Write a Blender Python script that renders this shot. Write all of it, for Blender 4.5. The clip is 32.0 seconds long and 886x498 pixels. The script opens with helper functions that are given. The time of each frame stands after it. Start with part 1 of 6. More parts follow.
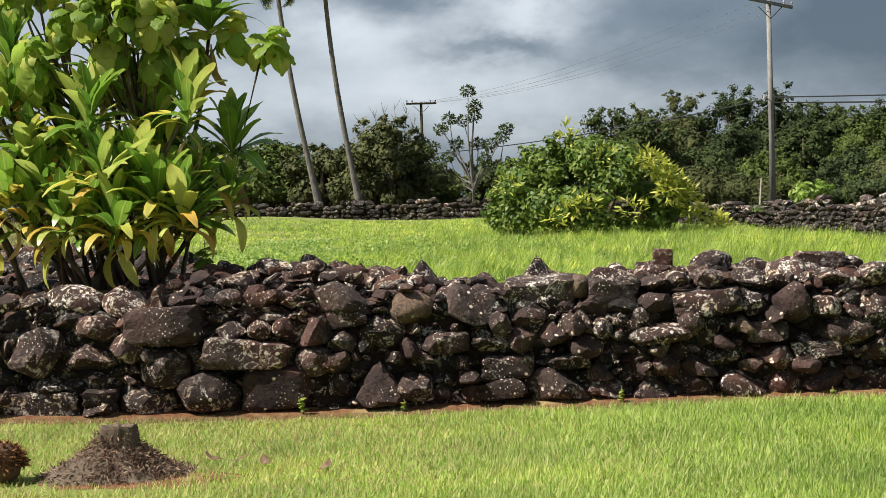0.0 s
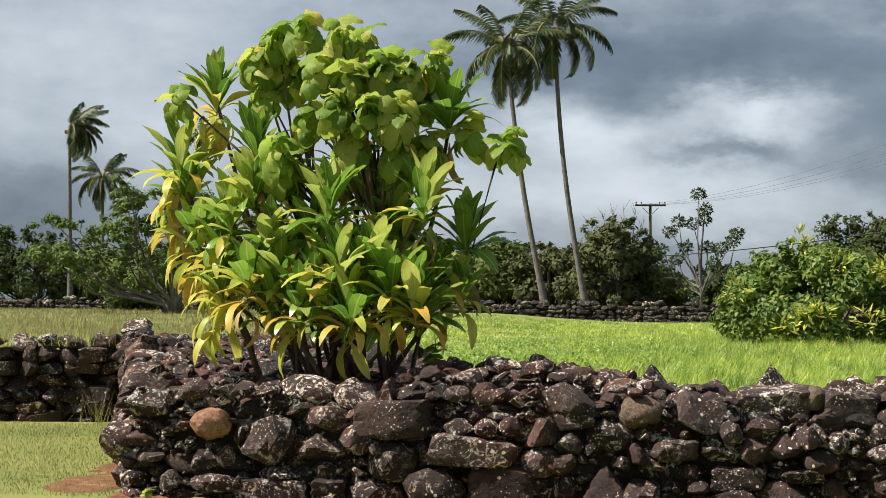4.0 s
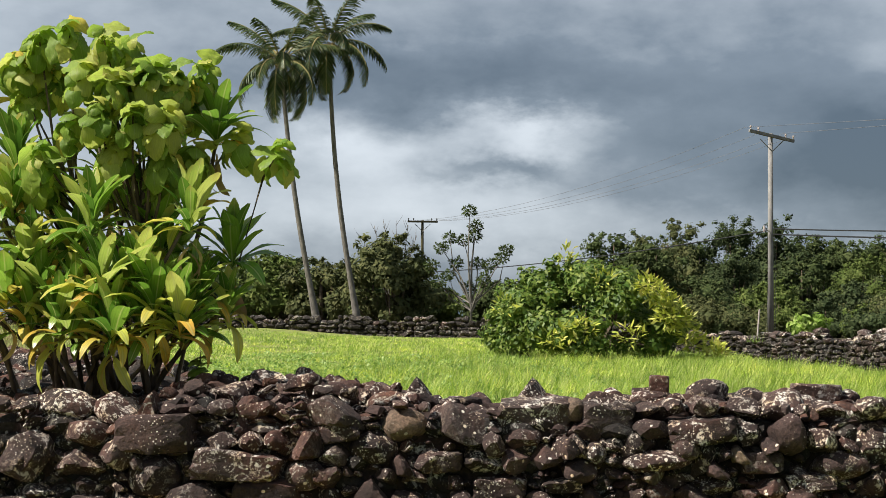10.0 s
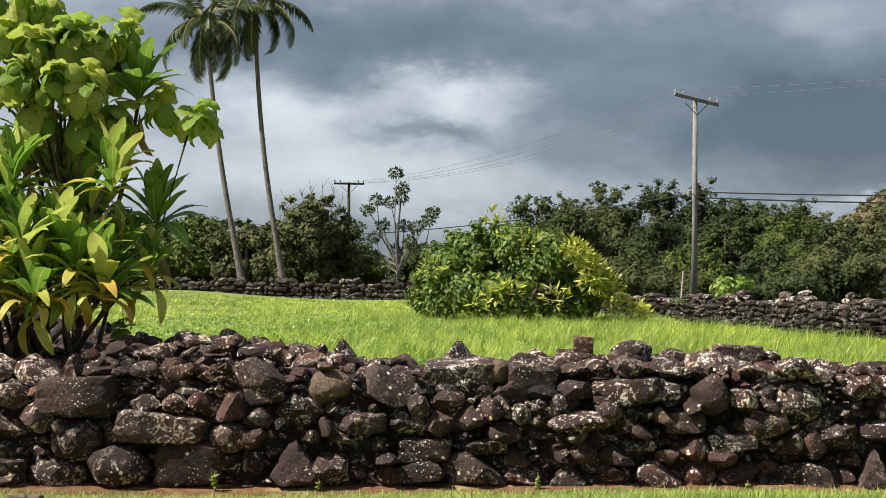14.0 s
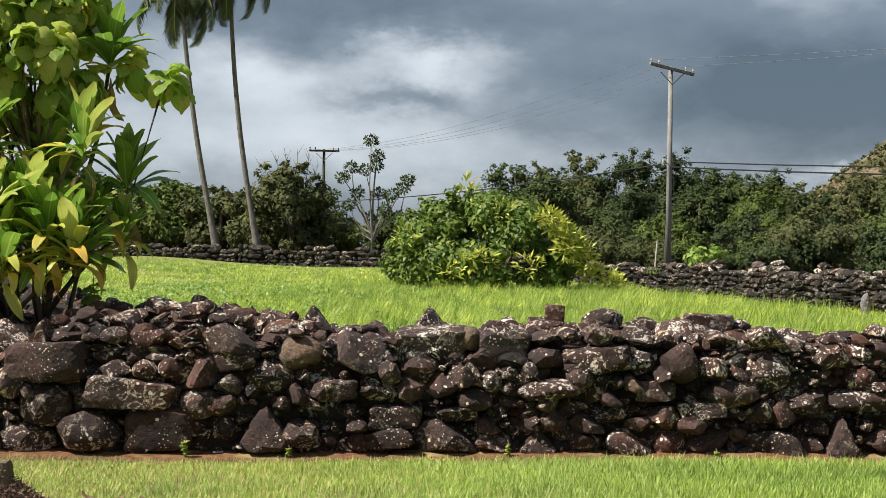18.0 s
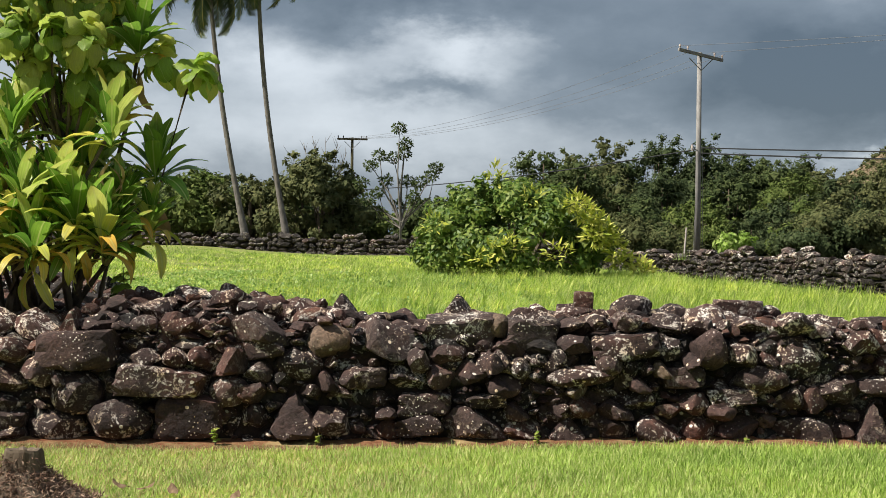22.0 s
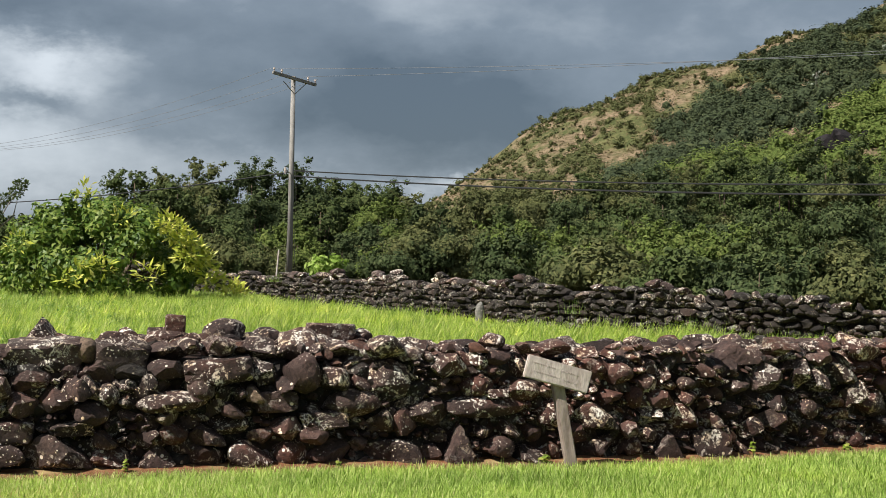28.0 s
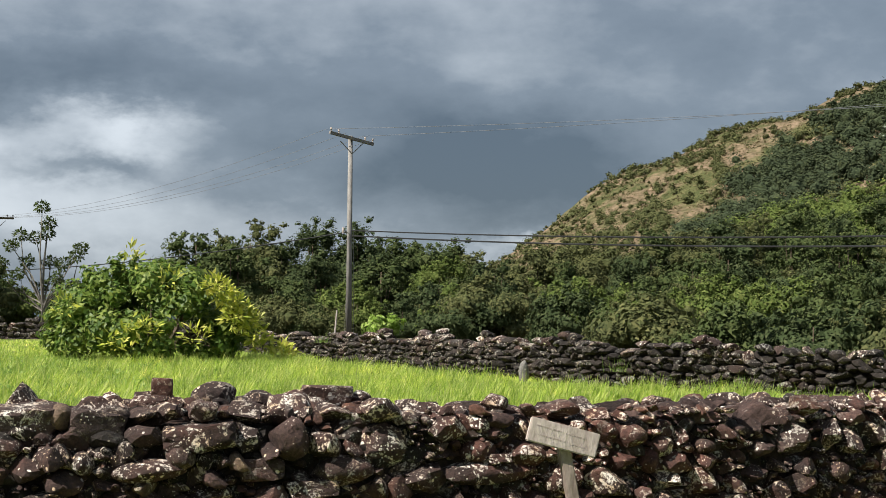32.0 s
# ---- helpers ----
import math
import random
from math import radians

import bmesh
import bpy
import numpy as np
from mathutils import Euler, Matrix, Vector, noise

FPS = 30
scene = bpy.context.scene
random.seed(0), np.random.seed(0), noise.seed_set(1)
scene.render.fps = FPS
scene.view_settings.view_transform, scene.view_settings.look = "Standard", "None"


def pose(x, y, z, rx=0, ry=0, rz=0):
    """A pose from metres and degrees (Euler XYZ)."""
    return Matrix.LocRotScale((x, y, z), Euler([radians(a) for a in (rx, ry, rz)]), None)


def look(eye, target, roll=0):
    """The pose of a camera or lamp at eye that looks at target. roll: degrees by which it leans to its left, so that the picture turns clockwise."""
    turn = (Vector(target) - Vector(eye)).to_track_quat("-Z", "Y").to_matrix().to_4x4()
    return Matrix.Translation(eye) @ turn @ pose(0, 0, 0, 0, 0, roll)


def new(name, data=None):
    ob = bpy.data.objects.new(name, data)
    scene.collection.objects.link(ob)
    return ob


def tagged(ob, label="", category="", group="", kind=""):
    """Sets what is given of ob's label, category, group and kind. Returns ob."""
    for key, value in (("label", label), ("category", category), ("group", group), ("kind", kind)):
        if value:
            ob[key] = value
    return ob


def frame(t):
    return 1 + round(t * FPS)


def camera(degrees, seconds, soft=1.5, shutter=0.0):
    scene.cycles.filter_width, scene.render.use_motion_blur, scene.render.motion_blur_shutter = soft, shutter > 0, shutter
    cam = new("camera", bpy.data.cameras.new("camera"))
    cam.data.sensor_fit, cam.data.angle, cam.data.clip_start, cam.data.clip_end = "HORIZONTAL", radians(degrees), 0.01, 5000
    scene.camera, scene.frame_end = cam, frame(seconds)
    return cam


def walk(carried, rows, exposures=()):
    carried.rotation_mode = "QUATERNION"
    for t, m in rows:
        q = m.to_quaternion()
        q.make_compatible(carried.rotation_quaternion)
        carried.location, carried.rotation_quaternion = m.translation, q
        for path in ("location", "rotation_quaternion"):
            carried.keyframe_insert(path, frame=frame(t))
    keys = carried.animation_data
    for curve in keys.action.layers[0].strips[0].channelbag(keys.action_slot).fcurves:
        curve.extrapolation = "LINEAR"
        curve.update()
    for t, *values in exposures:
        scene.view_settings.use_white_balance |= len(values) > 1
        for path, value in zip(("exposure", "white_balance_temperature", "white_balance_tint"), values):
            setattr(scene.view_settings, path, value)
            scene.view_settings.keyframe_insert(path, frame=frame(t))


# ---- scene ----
# Camera and its path: a hand-held shot from the lawn, panning over a dry-stone enclosure.
cam = camera(32.6, 32.0, soft=0.55)
PATH = [
    (0, (-0.033, -0.040, 1.618), (-0.627, 9.937, 1.284), -1.81),
    (0.5, (-0.035, -0.067, 1.621), (-0.602, 9.916, 1.443), -1.97),
    (1, (-0.031, -0.070, 1.621), (-0.546, 9.916, 1.610), -1.88),
    (1.5, (-0.035, -0.061, 1.628), (-0.436, 9.929, 1.789), -1.12),
    (2, (-0.047, -0.070, 1.628), (-0.556, 9.913, 1.891), -0.16),
    (2.5, (-0.089, -0.021, 1.635), (-1.176, 9.915, 1.954), 0.42),
    (3, (-0.089, -0.016, 1.630), (-1.744, 9.840, 1.966), 0.14),
    (3.5, (-0.090, -0.020, 1.632), (-2.012, 9.788, 1.965), 0.12),
    (4, (-0.089, -0.036, 1.633), (-2.138, 9.746, 1.970), 0.26),
    (4.5, (-0.090, -0.031, 1.629), (-2.208, 9.736, 1.974), 0.17),
    (6.5, (-0.084, -0.010, 1.620), (-2.041, 9.790, 1.964), 0.46),
    (7, (-0.091, 0.003, 1.615), (-1.893, 9.833, 1.977), 0.72),
    (7.5, (-0.091, -0.012, 1.616), (-1.898, 9.815, 2.021), 0.68),
    (8, (-0.090, -0.020, 1.613), (-1.929, 9.800, 2.045), 0.46),
    (8.5, (-0.075, -0.010, 1.613), (-1.782, 9.832, 2.067), 0.55),
    (9, (-0.062, -0.014, 1.615), (-1.422, 9.882, 2.090), 0.61),
    (9.5, (-0.044, -0.019, 1.610), (-0.988, 9.925, 2.083), 0.38),
    (10, (-0.036, -0.037, 1.612), (-0.607, 9.936, 2.060), 0.43),
    (10.5, (-0.030, -0.045, 1.609), (-0.324, 9.941, 2.056), 0.56),
    (11, (-0.026, -0.026, 1.608), (-0.093, 9.964, 2.033), 0.69),
    (11.5, (-0.026, -0.042, 1.615), (0.071, 9.949, 2.031), 0.80),
    (12, (-0.020, -0.048, 1.606), (0.177, 9.944, 1.963), 0.63),
    (12.5, (-0.023, -0.037, 1.603), (0.157, 9.958, 1.872), 0.62),
    (13, (-0.027, -0.031, 1.607), (0.048, 9.966, 1.831), 0.63),
    (13.5, (-0.029, -0.023, 1.604), (-0.066, 9.974, 1.838), 0.64),
    (14, (-0.028, -0.010, 1.605), (-0.114, 9.988, 1.809), 0.46),
    (14.5, (-0.032, -0.016, 1.605), (-0.101, 9.983, 1.746), 0.37),
    (16.5, (-0.018, -0.015, 1.599), (0.092, 9.984, 1.595), 0.41),
    (17, (-0.012, -0.007, 1.599), (0.202, 9.991, 1.601), 0.55),
    (17.5, (-0.008, -0.018, 1.600), (0.184, 9.980, 1.592), 0.76),
    (18, (-0.001, 0.001, 1.600), (0.079, 10.001, 1.595), 0.81),
    (18.5, (0.002, -0.009, 1.600), (0.013, 9.991, 1.608), 0.72),
    (19, (0.000, 0.000, 1.600), (0.000, 10.000, 1.628), 0.64),
    (19.5, (-0.000, -0.007, 1.604), (-0.034, 9.993, 1.625), 0.29),
    (20, (0.001, 0.001, 1.599), (-0.039, 10.001, 1.610), 0.34),
    (20.5, (-0.001, -0.006, 1.603), (-0.029, 9.994, 1.614), 0.54),
    (21, (-0.003, 0.010, 1.599), (-0.061, 10.010, 1.593), 0.58),
    (21.5, (-0.004, -0.004, 1.598), (-0.093, 9.995, 1.546), 0.54),
    (22, (0.002, 0.009, 1.596), (-0.106, 10.008, 1.508), 0.54),
    (22.5, (0.002, 0.006, 1.597), (-0.092, 10.005, 1.525), 0.49),
    (23, (0.003, -0.003, 1.601), (-0.069, 9.996, 1.588), 0.42),
    (23.5, (-0.002, 0.005, 1.600), (-0.092, 10.005, 1.619), 0.44),
    (24, (-0.002, -0.002, 1.600), (-0.150, 9.996, 1.650), 0.54),
    (24.5, (-0.008, -0.021, 1.602), (-0.272, 9.974, 1.726), 0.67),
    (26.5, (0.036, -0.081, 1.604), (-0.154, 9.917, 1.735), 0.01),
    (27, (0.022, -0.018, 1.604), (0.394, 9.974, 1.681), 0.32),
    (27.5, (-0.005, 0.052, 1.603), (1.456, 9.944, 1.702), 0.87),
    (28, (0.003, 0.145, 1.606), (2.541, 9.818, 1.698), 1.12),
    (28.5, (0.101, 0.126, 1.601), (2.830, 9.747, 1.663), 1.03),
    (29, (0.230, 0.162, 1.615), (2.658, 9.862, 1.763), 1.66),
    (29.5, (0.279, 0.236, 1.603), (2.782, 9.912, 1.935), 0.89),
    (30, (0.331, 0.367, 1.611), (3.177, 9.937, 2.167), 0.04),
    (30.5, (0.434, 0.386, 1.605), (3.205, 9.979, 2.146), 0.03),
    (31, (0.561, 0.251, 1.617), (2.740, 9.999, 2.088), 0.72),
    (31.5, (0.656, 0.518, 1.597), (2.525, 10.333, 1.998), 0.36),
    (32, (0.728, 0.653, 1.600), (2.796, 10.425, 2.075), 0.41),
]
walk(cam, [(t, look(eye, target, roll)) for t, eye, target, roll in PATH])
scene.view_settings.exposure = 0.7

# ---- world, sun ----
SUN_DIR = Vector((-0.60, -0.20, 0.77)).normalized()


def sky_world():
    w = bpy.data.worlds.new("world")
    scene.world = w
    w.use_nodes = True
    nt = w.node_tree
    nt.nodes.clear()
    N, Lk = nt.nodes.new, nt.links.new
    out, bg = N("ShaderNodeOutputWorld"), N("ShaderNodeBackground")
    tc = N("ShaderNodeTexCoord")
    sep = N("ShaderNodeSeparateXYZ")
    Lk(tc.outputs["Generated"], sep.inputs[0])

    def m(op, a, b=None, c=None, clamp=False):
        n = N("ShaderNodeMath")
        n.operation, n.use_clamp = op, clamp
        for i, v in enumerate((a, b, c)):
            if v is None:
                continue
            if isinstance(v, (int, float)):
                n.inputs[i].default_value = v
            else:
                Lk(v, n.inputs[i])
        return n.outputs[0]

    # heavy cloud deck: billows that flatten towards the horizon
    comb = N("ShaderNodeCombineXYZ")
    Lk(sep.outputs[0], comb.inputs[0]), Lk(sep.outputs[1], comb.inputs[1]), Lk(m("MULTIPLY", sep.outputs[2], 1.9), comb.inputs[2])

    def cloud(scale, detail, rough, dist, shift):
        n, mp = N("ShaderNodeTexNoise"), N("ShaderNodeMapping")
        n.inputs["Scale"].default_value, n.inputs["Detail"].default_value = scale, detail
        n.inputs["Roughness"].default_value, n.inputs["Distortion"].default_value = rough, dist
        mp.inputs["Location"].default_value = (shift, shift * 0.7, 0.0)
        Lk(comb.outputs[0], mp.inputs[0]), Lk(mp.outputs[0], n.inputs["Vector"])
        return m("SUBTRACT", n.outputs[0], 0.5)

    # ragged edges: the swells' outline is bent by the billows
    ragged, torn = cloud(7.0, 6, 0.58, 0.0, 8.3), cloud(9.0, 6, 0.6, 0.0, 2.7)
    wx = m("ADD", sep.outputs[0], m("MULTIPLY", ragged, 0.17))
    wz = m("ADD", sep.outputs[2], m("MULTIPLY", torn, 0.085))

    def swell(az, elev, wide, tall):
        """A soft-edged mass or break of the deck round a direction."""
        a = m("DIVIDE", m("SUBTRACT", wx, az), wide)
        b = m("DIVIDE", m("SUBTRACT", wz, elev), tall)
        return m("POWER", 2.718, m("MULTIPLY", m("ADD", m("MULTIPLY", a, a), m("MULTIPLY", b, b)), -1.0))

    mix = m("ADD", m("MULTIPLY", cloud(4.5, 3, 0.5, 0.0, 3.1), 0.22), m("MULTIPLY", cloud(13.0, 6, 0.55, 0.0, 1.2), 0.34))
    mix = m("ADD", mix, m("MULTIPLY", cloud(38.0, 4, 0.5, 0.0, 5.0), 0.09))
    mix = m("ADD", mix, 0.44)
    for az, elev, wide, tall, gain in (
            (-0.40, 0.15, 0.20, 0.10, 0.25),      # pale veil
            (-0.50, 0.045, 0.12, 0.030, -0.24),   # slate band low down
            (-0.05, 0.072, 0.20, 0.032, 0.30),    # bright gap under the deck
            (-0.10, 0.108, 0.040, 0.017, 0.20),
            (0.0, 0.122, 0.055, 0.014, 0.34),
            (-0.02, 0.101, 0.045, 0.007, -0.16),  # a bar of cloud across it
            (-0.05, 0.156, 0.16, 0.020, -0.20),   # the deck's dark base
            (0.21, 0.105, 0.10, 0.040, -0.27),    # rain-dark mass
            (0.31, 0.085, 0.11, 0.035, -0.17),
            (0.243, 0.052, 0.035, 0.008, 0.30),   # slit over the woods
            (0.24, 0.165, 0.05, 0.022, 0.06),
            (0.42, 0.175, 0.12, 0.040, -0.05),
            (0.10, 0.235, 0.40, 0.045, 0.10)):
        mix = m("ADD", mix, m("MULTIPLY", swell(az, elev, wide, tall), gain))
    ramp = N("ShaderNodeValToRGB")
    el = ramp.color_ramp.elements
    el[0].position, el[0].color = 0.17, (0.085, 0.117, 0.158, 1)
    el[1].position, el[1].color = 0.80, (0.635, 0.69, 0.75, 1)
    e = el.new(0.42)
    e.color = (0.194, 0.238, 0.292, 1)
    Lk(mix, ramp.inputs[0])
    sky = N("ShaderNodeTexSky")
    sky.sky_type, sky.sun_disc = "NISHITA", False
    sky.sun_elevation = math.asin(SUN_DIR.z)
    sky.sun_rotation = math.atan2(SUN_DIR.x, SUN_DIR.y)
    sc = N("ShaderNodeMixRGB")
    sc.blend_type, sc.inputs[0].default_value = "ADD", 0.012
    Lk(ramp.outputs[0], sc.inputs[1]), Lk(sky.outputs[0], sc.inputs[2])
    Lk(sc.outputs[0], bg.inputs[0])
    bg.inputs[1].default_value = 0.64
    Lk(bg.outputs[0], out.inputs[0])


sky_world()
sun = new("sun", bpy.data.lights.new("sun", "SUN"))
sun.data.energy, sun.data.angle, sun.data.color = 5.0, radians(0.6), (1.0, 0.95, 0.86)
sun.matrix_world = look(SUN_DIR * 60, (0, 0, 0))


# ---- materials ----
class Nodes:
    """A small builder of node materials."""

    def __init__(self, name, rough=0.8, spec=0.3):
        self.mat = bpy.data.materials.new(name)
        self.mat.use_nodes = True
        self.t = self.mat.node_tree
        self.b = self.t.nodes["Principled BSDF"]
        self.b.inputs["Roughness"].default_value = rough
        self.b.inputs["Specular IOR Level"].default_value = spec
        self.coord = self.t.nodes.new("ShaderNodeTexCoord")
        self.info = self.t.nodes.new("ShaderNodeObjectInfo")
        self.geo = self.t.nodes.new("ShaderNodeNewGeometry")

    def link(self, a, b):
        self.t.links.new(a, b)

    def noise(self, scale, detail=3.0, rough=0.55, where="Object", vec=None, dist=0.0):
        n = self.t.nodes.new("ShaderNodeTexNoise")
        n.inputs["Scale"].default_value, n.inputs["Detail"].default_value = scale, detail
        n.inputs["Roughness"].default_value, n.inputs["Distortion"].default_value = rough, dist
        self.link(vec or self.coord.outputs[where], n.inputs["Vector"])
        return n.outputs[0]

    def world_noise(self, scale, detail=3.0, rough=0.55, dist=0.0):
        return self.noise(scale, detail, rough, vec=self.geo.outputs["Position"], dist=dist)

    def voronoi(self, scale, vec=None):
        n = self.t.nodes.new("ShaderNodeTexVoronoi")
        n.inputs["Scale"].default_value = scale
        self.link(vec or self.geo.outputs["Position"], n.inputs["Vector"])
        return n.outputs["Distance"]

    def math(self, op, a, b=0.0, clamp=False):
        n = self.t.nodes.new("ShaderNodeMath")
        n.operation, n.use_clamp = op, clamp
        for i, v in enumerate((a, b)):
            if isinstance(v, (int, float)):
                n.inputs[i].default_value = v
            else:
                self.link(v, n.inputs[i])
        return n.outputs[0]

    def step(self, value, lo, hi):
        n = self.t.nodes.new("ShaderNodeMapRange")
        n.inputs[1].default_value, n.inputs[2].default_value = lo, hi
        self.link(value, n.inputs[0])
        return n.outputs[0]

    def ramp(self, value, stops):
        n = self.t.nodes.new("ShaderNodeValToRGB")
        el = n.color_ramp.elements
        while len(el) < len(stops):
            el.new(0.5)
        for e, (p, c) in zip(el, stops):
            e.position, e.color = p, (*c, 1)
        self.link(value, n.inputs[0])
        return n.outputs[0]

    def mix(self, fac, a, b, mode="MIX"):
        n = self.t.nodes.new("ShaderNodeMixRGB")
        n.blend_type = mode
        for i, v in enumerate((fac, a, b)):
            if isinstance(v, (int, float)):
                n.inputs[i].default_value = v
            elif isinstance(v, tuple):
                n.inputs[i].default_value = (*v, 1)
            else:
                self.link(v, n.inputs[i])
        return n.outputs[0]

    def color(self, c):
        self.link(c, self.b.inputs["Base Color"])
        return self

    def bump(self, h, strength=0.5, distance=0.02):
        n = self.t.nodes.new("ShaderNodeBump")
        n.inputs["Strength"].default_value, n.inputs["Distance"].default_value = strength, distance
        self.link(h, n.inputs["Height"])
        self.link(n.outputs[0], self.b.inputs["Normal"])
        return self

    def translucent(self, c, fac):
        """Thin leaves let part of the light through."""
        tr, mx = self.t.nodes.new("ShaderNodeBsdfTranslucent"), self.t.nodes.new("ShaderNodeMixShader")
        self.link(c, tr.inputs[0])
        mx.inputs[0].default_value = fac
        self.link(self.b.outputs[0], mx.inputs[1]), self.link(tr.outputs[0], mx.inputs[2])
        self.link(mx.outputs[0], self.t.nodes["Material Output"].inputs[0])
        return self


def stone_material(name, dark, brown, red, lichen, pale, spread=0.0):
    """Vesicular basalt: dark grey-brown, red soil stain, patches and spots of pale lichen."""
    n = Nodes(name, 0.8, 0.25)
    base = n.mix(n.step(n.world_noise(3.1, 4), 0.38, 0.64), dark, brown)
    base = n.mix(n.math("MULTIPLY", n.info.outputs["Random"], 0.8), base, n.mix(n.info.outputs["Random"], brown, tuple(v * 0.5 for v in dark)))
    soil = n.math("MULTIPLY", n.step(n.world_noise(1.3, 4), 0.5, 0.7), 0.6)
    base = n.mix(soil, base, red)
    grain = n.world_noise(34, 6, 0.75)
    base = n.mix(0.9, base, n.ramp(grain, [(0.34, (0.45, 0.45, 0.45)), (0.5, (0.95, 0.95, 0.95)), (0.70, (1.8, 1.75, 1.7))]), "MULTIPLY")
    # crusts of lichen on some stones, with ragged edges, rings and scattered spots
    some = n.step(n.info.outputs["Random"], 0.1, 0.6)
    crust = n.step(n.world_noise(9.0, 6, 0.75, 1.0), 0.525 - spread, 0.555 - spread)
    crust = n.math("MULTIPLY", crust, n.step(n.world_noise(40, 4, 0.7), 0.44, 0.54))
    crust = n.math("MULTIPLY", crust, n.math("MULTIPLY", some, n.step(n.world_noise(1.3, 2), 0.38 - spread, 0.52 - spread)))
    v = n.math("ADD", n.voronoi(13.0), n.math("MULTIPLY", n.world_noise(50, 3), 0.16))
    spots = n.math("MULTIPLY", n.math("LESS_THAN", v, 0.27), n.step(n.world_noise(2.6, 3), 0.49, 0.54))
    v = n.math("ADD", n.voronoi(36.0), n.math("MULTIPLY", n.world_noise(90, 3), 0.2))
    flecks = n.math("MULTIPLY", n.math("LESS_THAN", v, 0.30 + spread), n.step(n.world_noise(3.7, 4), 0.51 - spread, 0.57 - spread))
    cover = n.math("MULTIPLY", n.math("MAXIMUM", n.math("MAXIMUM", crust, spots), flecks), lichen, True)
    tint = n.ramp(n.world_noise(7.0, 2), [(0.35, (pale[0] * 0.95, pale[1] * 0.78, pale[2] * 0.6)), (0.55, pale)])
    n.color(n.mix(cover, base, tint))
    h = n.math("ADD", n.math("MULTIPLY", n.world_noise(15, 5, 0.62), 0.7), n.math("MULTIPLY", grain, 0.3))
    return n.bump(h, 0.9, 0.05).mat


def leaf_material(name, a, b, c, rough=0.45, through_leaf=0.3, spec=0.4, per="Random", patchy=0.0, ribs=False):
    """Leaf: the colour drifts from leaf to leaf and along each one."""
    n = Nodes(name, rough, spec)
    r = n.info.outputs["Random"] if per == "Random" else n.geo.outputs["Random Per Island"]
    col = n.ramp(r, [(0.0, a), (0.55, b), (0.95, c)])
    col = n.mix(0.5, col, n.ramp(n.world_noise(1.1, 3), [(0.3, (0.62, 0.66, 0.62)), (0.7, (1.2, 1.16, 1.08))]), "MULTIPLY")
    if ribs:
        # long veins, a pale midrib, and tips that yellow and brown with age
        sep = n.t.nodes.new("ShaderNodeSeparateXYZ")
        n.link(n.coord.outputs["Object"], sep.inputs[0])
        mp = n.t.nodes.new("ShaderNodeMapping")
        mp.inputs["Scale"].default_value = (2.0, 55.0, 1.0)
        n.link(n.coord.outputs["Object"], mp.inputs[0])
        vein = n.noise(1.0, 3, 0.6, vec=mp.outputs[0])
        col = n.mix(0.6, col, n.ramp(vein, [(0.3, (0.6, 0.62, 0.6)), (0.7, (1.3, 1.26, 1.15))]), "MULTIPLY")
        rib = n.step(n.math("ABSOLUTE", sep.outputs[1]), 0.014, 0.004)
        col = n.mix(n.math("MULTIPLY", rib, 0.55), col, (0.5, 0.52, 0.2))
        old = n.math("MULTIPLY", n.step(n.math("ADD", sep.outputs[0], n.math("MULTIPLY", n.world_noise(9, 3), 0.8)), 1.12, 1.42), n.step(r, 0.35, 0.7))
        col = n.mix(n.math("MULTIPLY", old, 0.6), col, (0.52, 0.40, 0.10))
        n.bump(vein, 0.25, 0.01)
    if patchy:
        col = n.mix(patchy, col, n.ramp(n.world_noise(0.45, 6, 0.7), [(0.36, (0.42, 0.52, 0.6)), (0.52, (0.9, 0.95, 1.0)), (0.66, (1.25, 1.15, 0.9))]), "MULTIPLY")
    if patchy > 0.6:
        col = n.mix(0.8, col, n.ramp(n.world_noise(2.2, 5, 0.65), [(0.36, (0.55, 0.62, 0.7)), (0.5, (0.95, 0.97, 1.0)), (0.64, (1.3, 1.22, 1.0))]), "MULTIPLY")
    n.color(col)
    return n.translucent(col, through_leaf).mat


def bark_material(name, a, b, scale=9.0):
    n = Nodes(name, 0.9, 0.15)
    st = n.t.nodes.new("ShaderNodeMapping")
    st.inputs["Scale"].default_value = (1, 1, 0.35)
    n.link(n.geo.outputs["Position"], st.inputs[0])
    h = n.noise(scale, 5, 0.65, vec=st.outputs[0])
    n.color(n.mix(n.step(h, 0.35, 0.65), a, b))
    return n.bump(h, 0.6, 0.02).mat


M_STONE = stone_material("basalt", (0.027, 0.0175, 0.0155), (0.081, 0.049, 0.042), (0.13, 0.050, 0.034), 0.95, (0.74, 0.66, 0.58))
M_STONE_PALE = stone_material("basalt_with_lichen", (0.032, 0.022, 0.0195), (0.085, 0.054, 0.046), (0.11, 0.052, 0.038), 1.25, (0.76, 0.70, 0.62), 0.012)
M_STONE_RED = stone_material("red_stained_stone", (0.050, 0.026, 0.020), (0.11, 0.053, 0.037), (0.15, 0.062, 0.037), 0.8, (0.45, 0.42, 0.36))
M_STONE_TAN = stone_material("tan_stone", (0.085, 0.06, 0.045), (0.19, 0.13, 0.09), (0.16, 0.09, 0.055), 0.9, (0.4, 0.36, 0.28))
M_STONE_ORANGE = stone_material("orange_stone", (0.22, 0.11, 0.06), (0.36, 0.19, 0.105), (0.32, 0.14, 0.07), 0.7, (0.55, 0.45, 0.35))
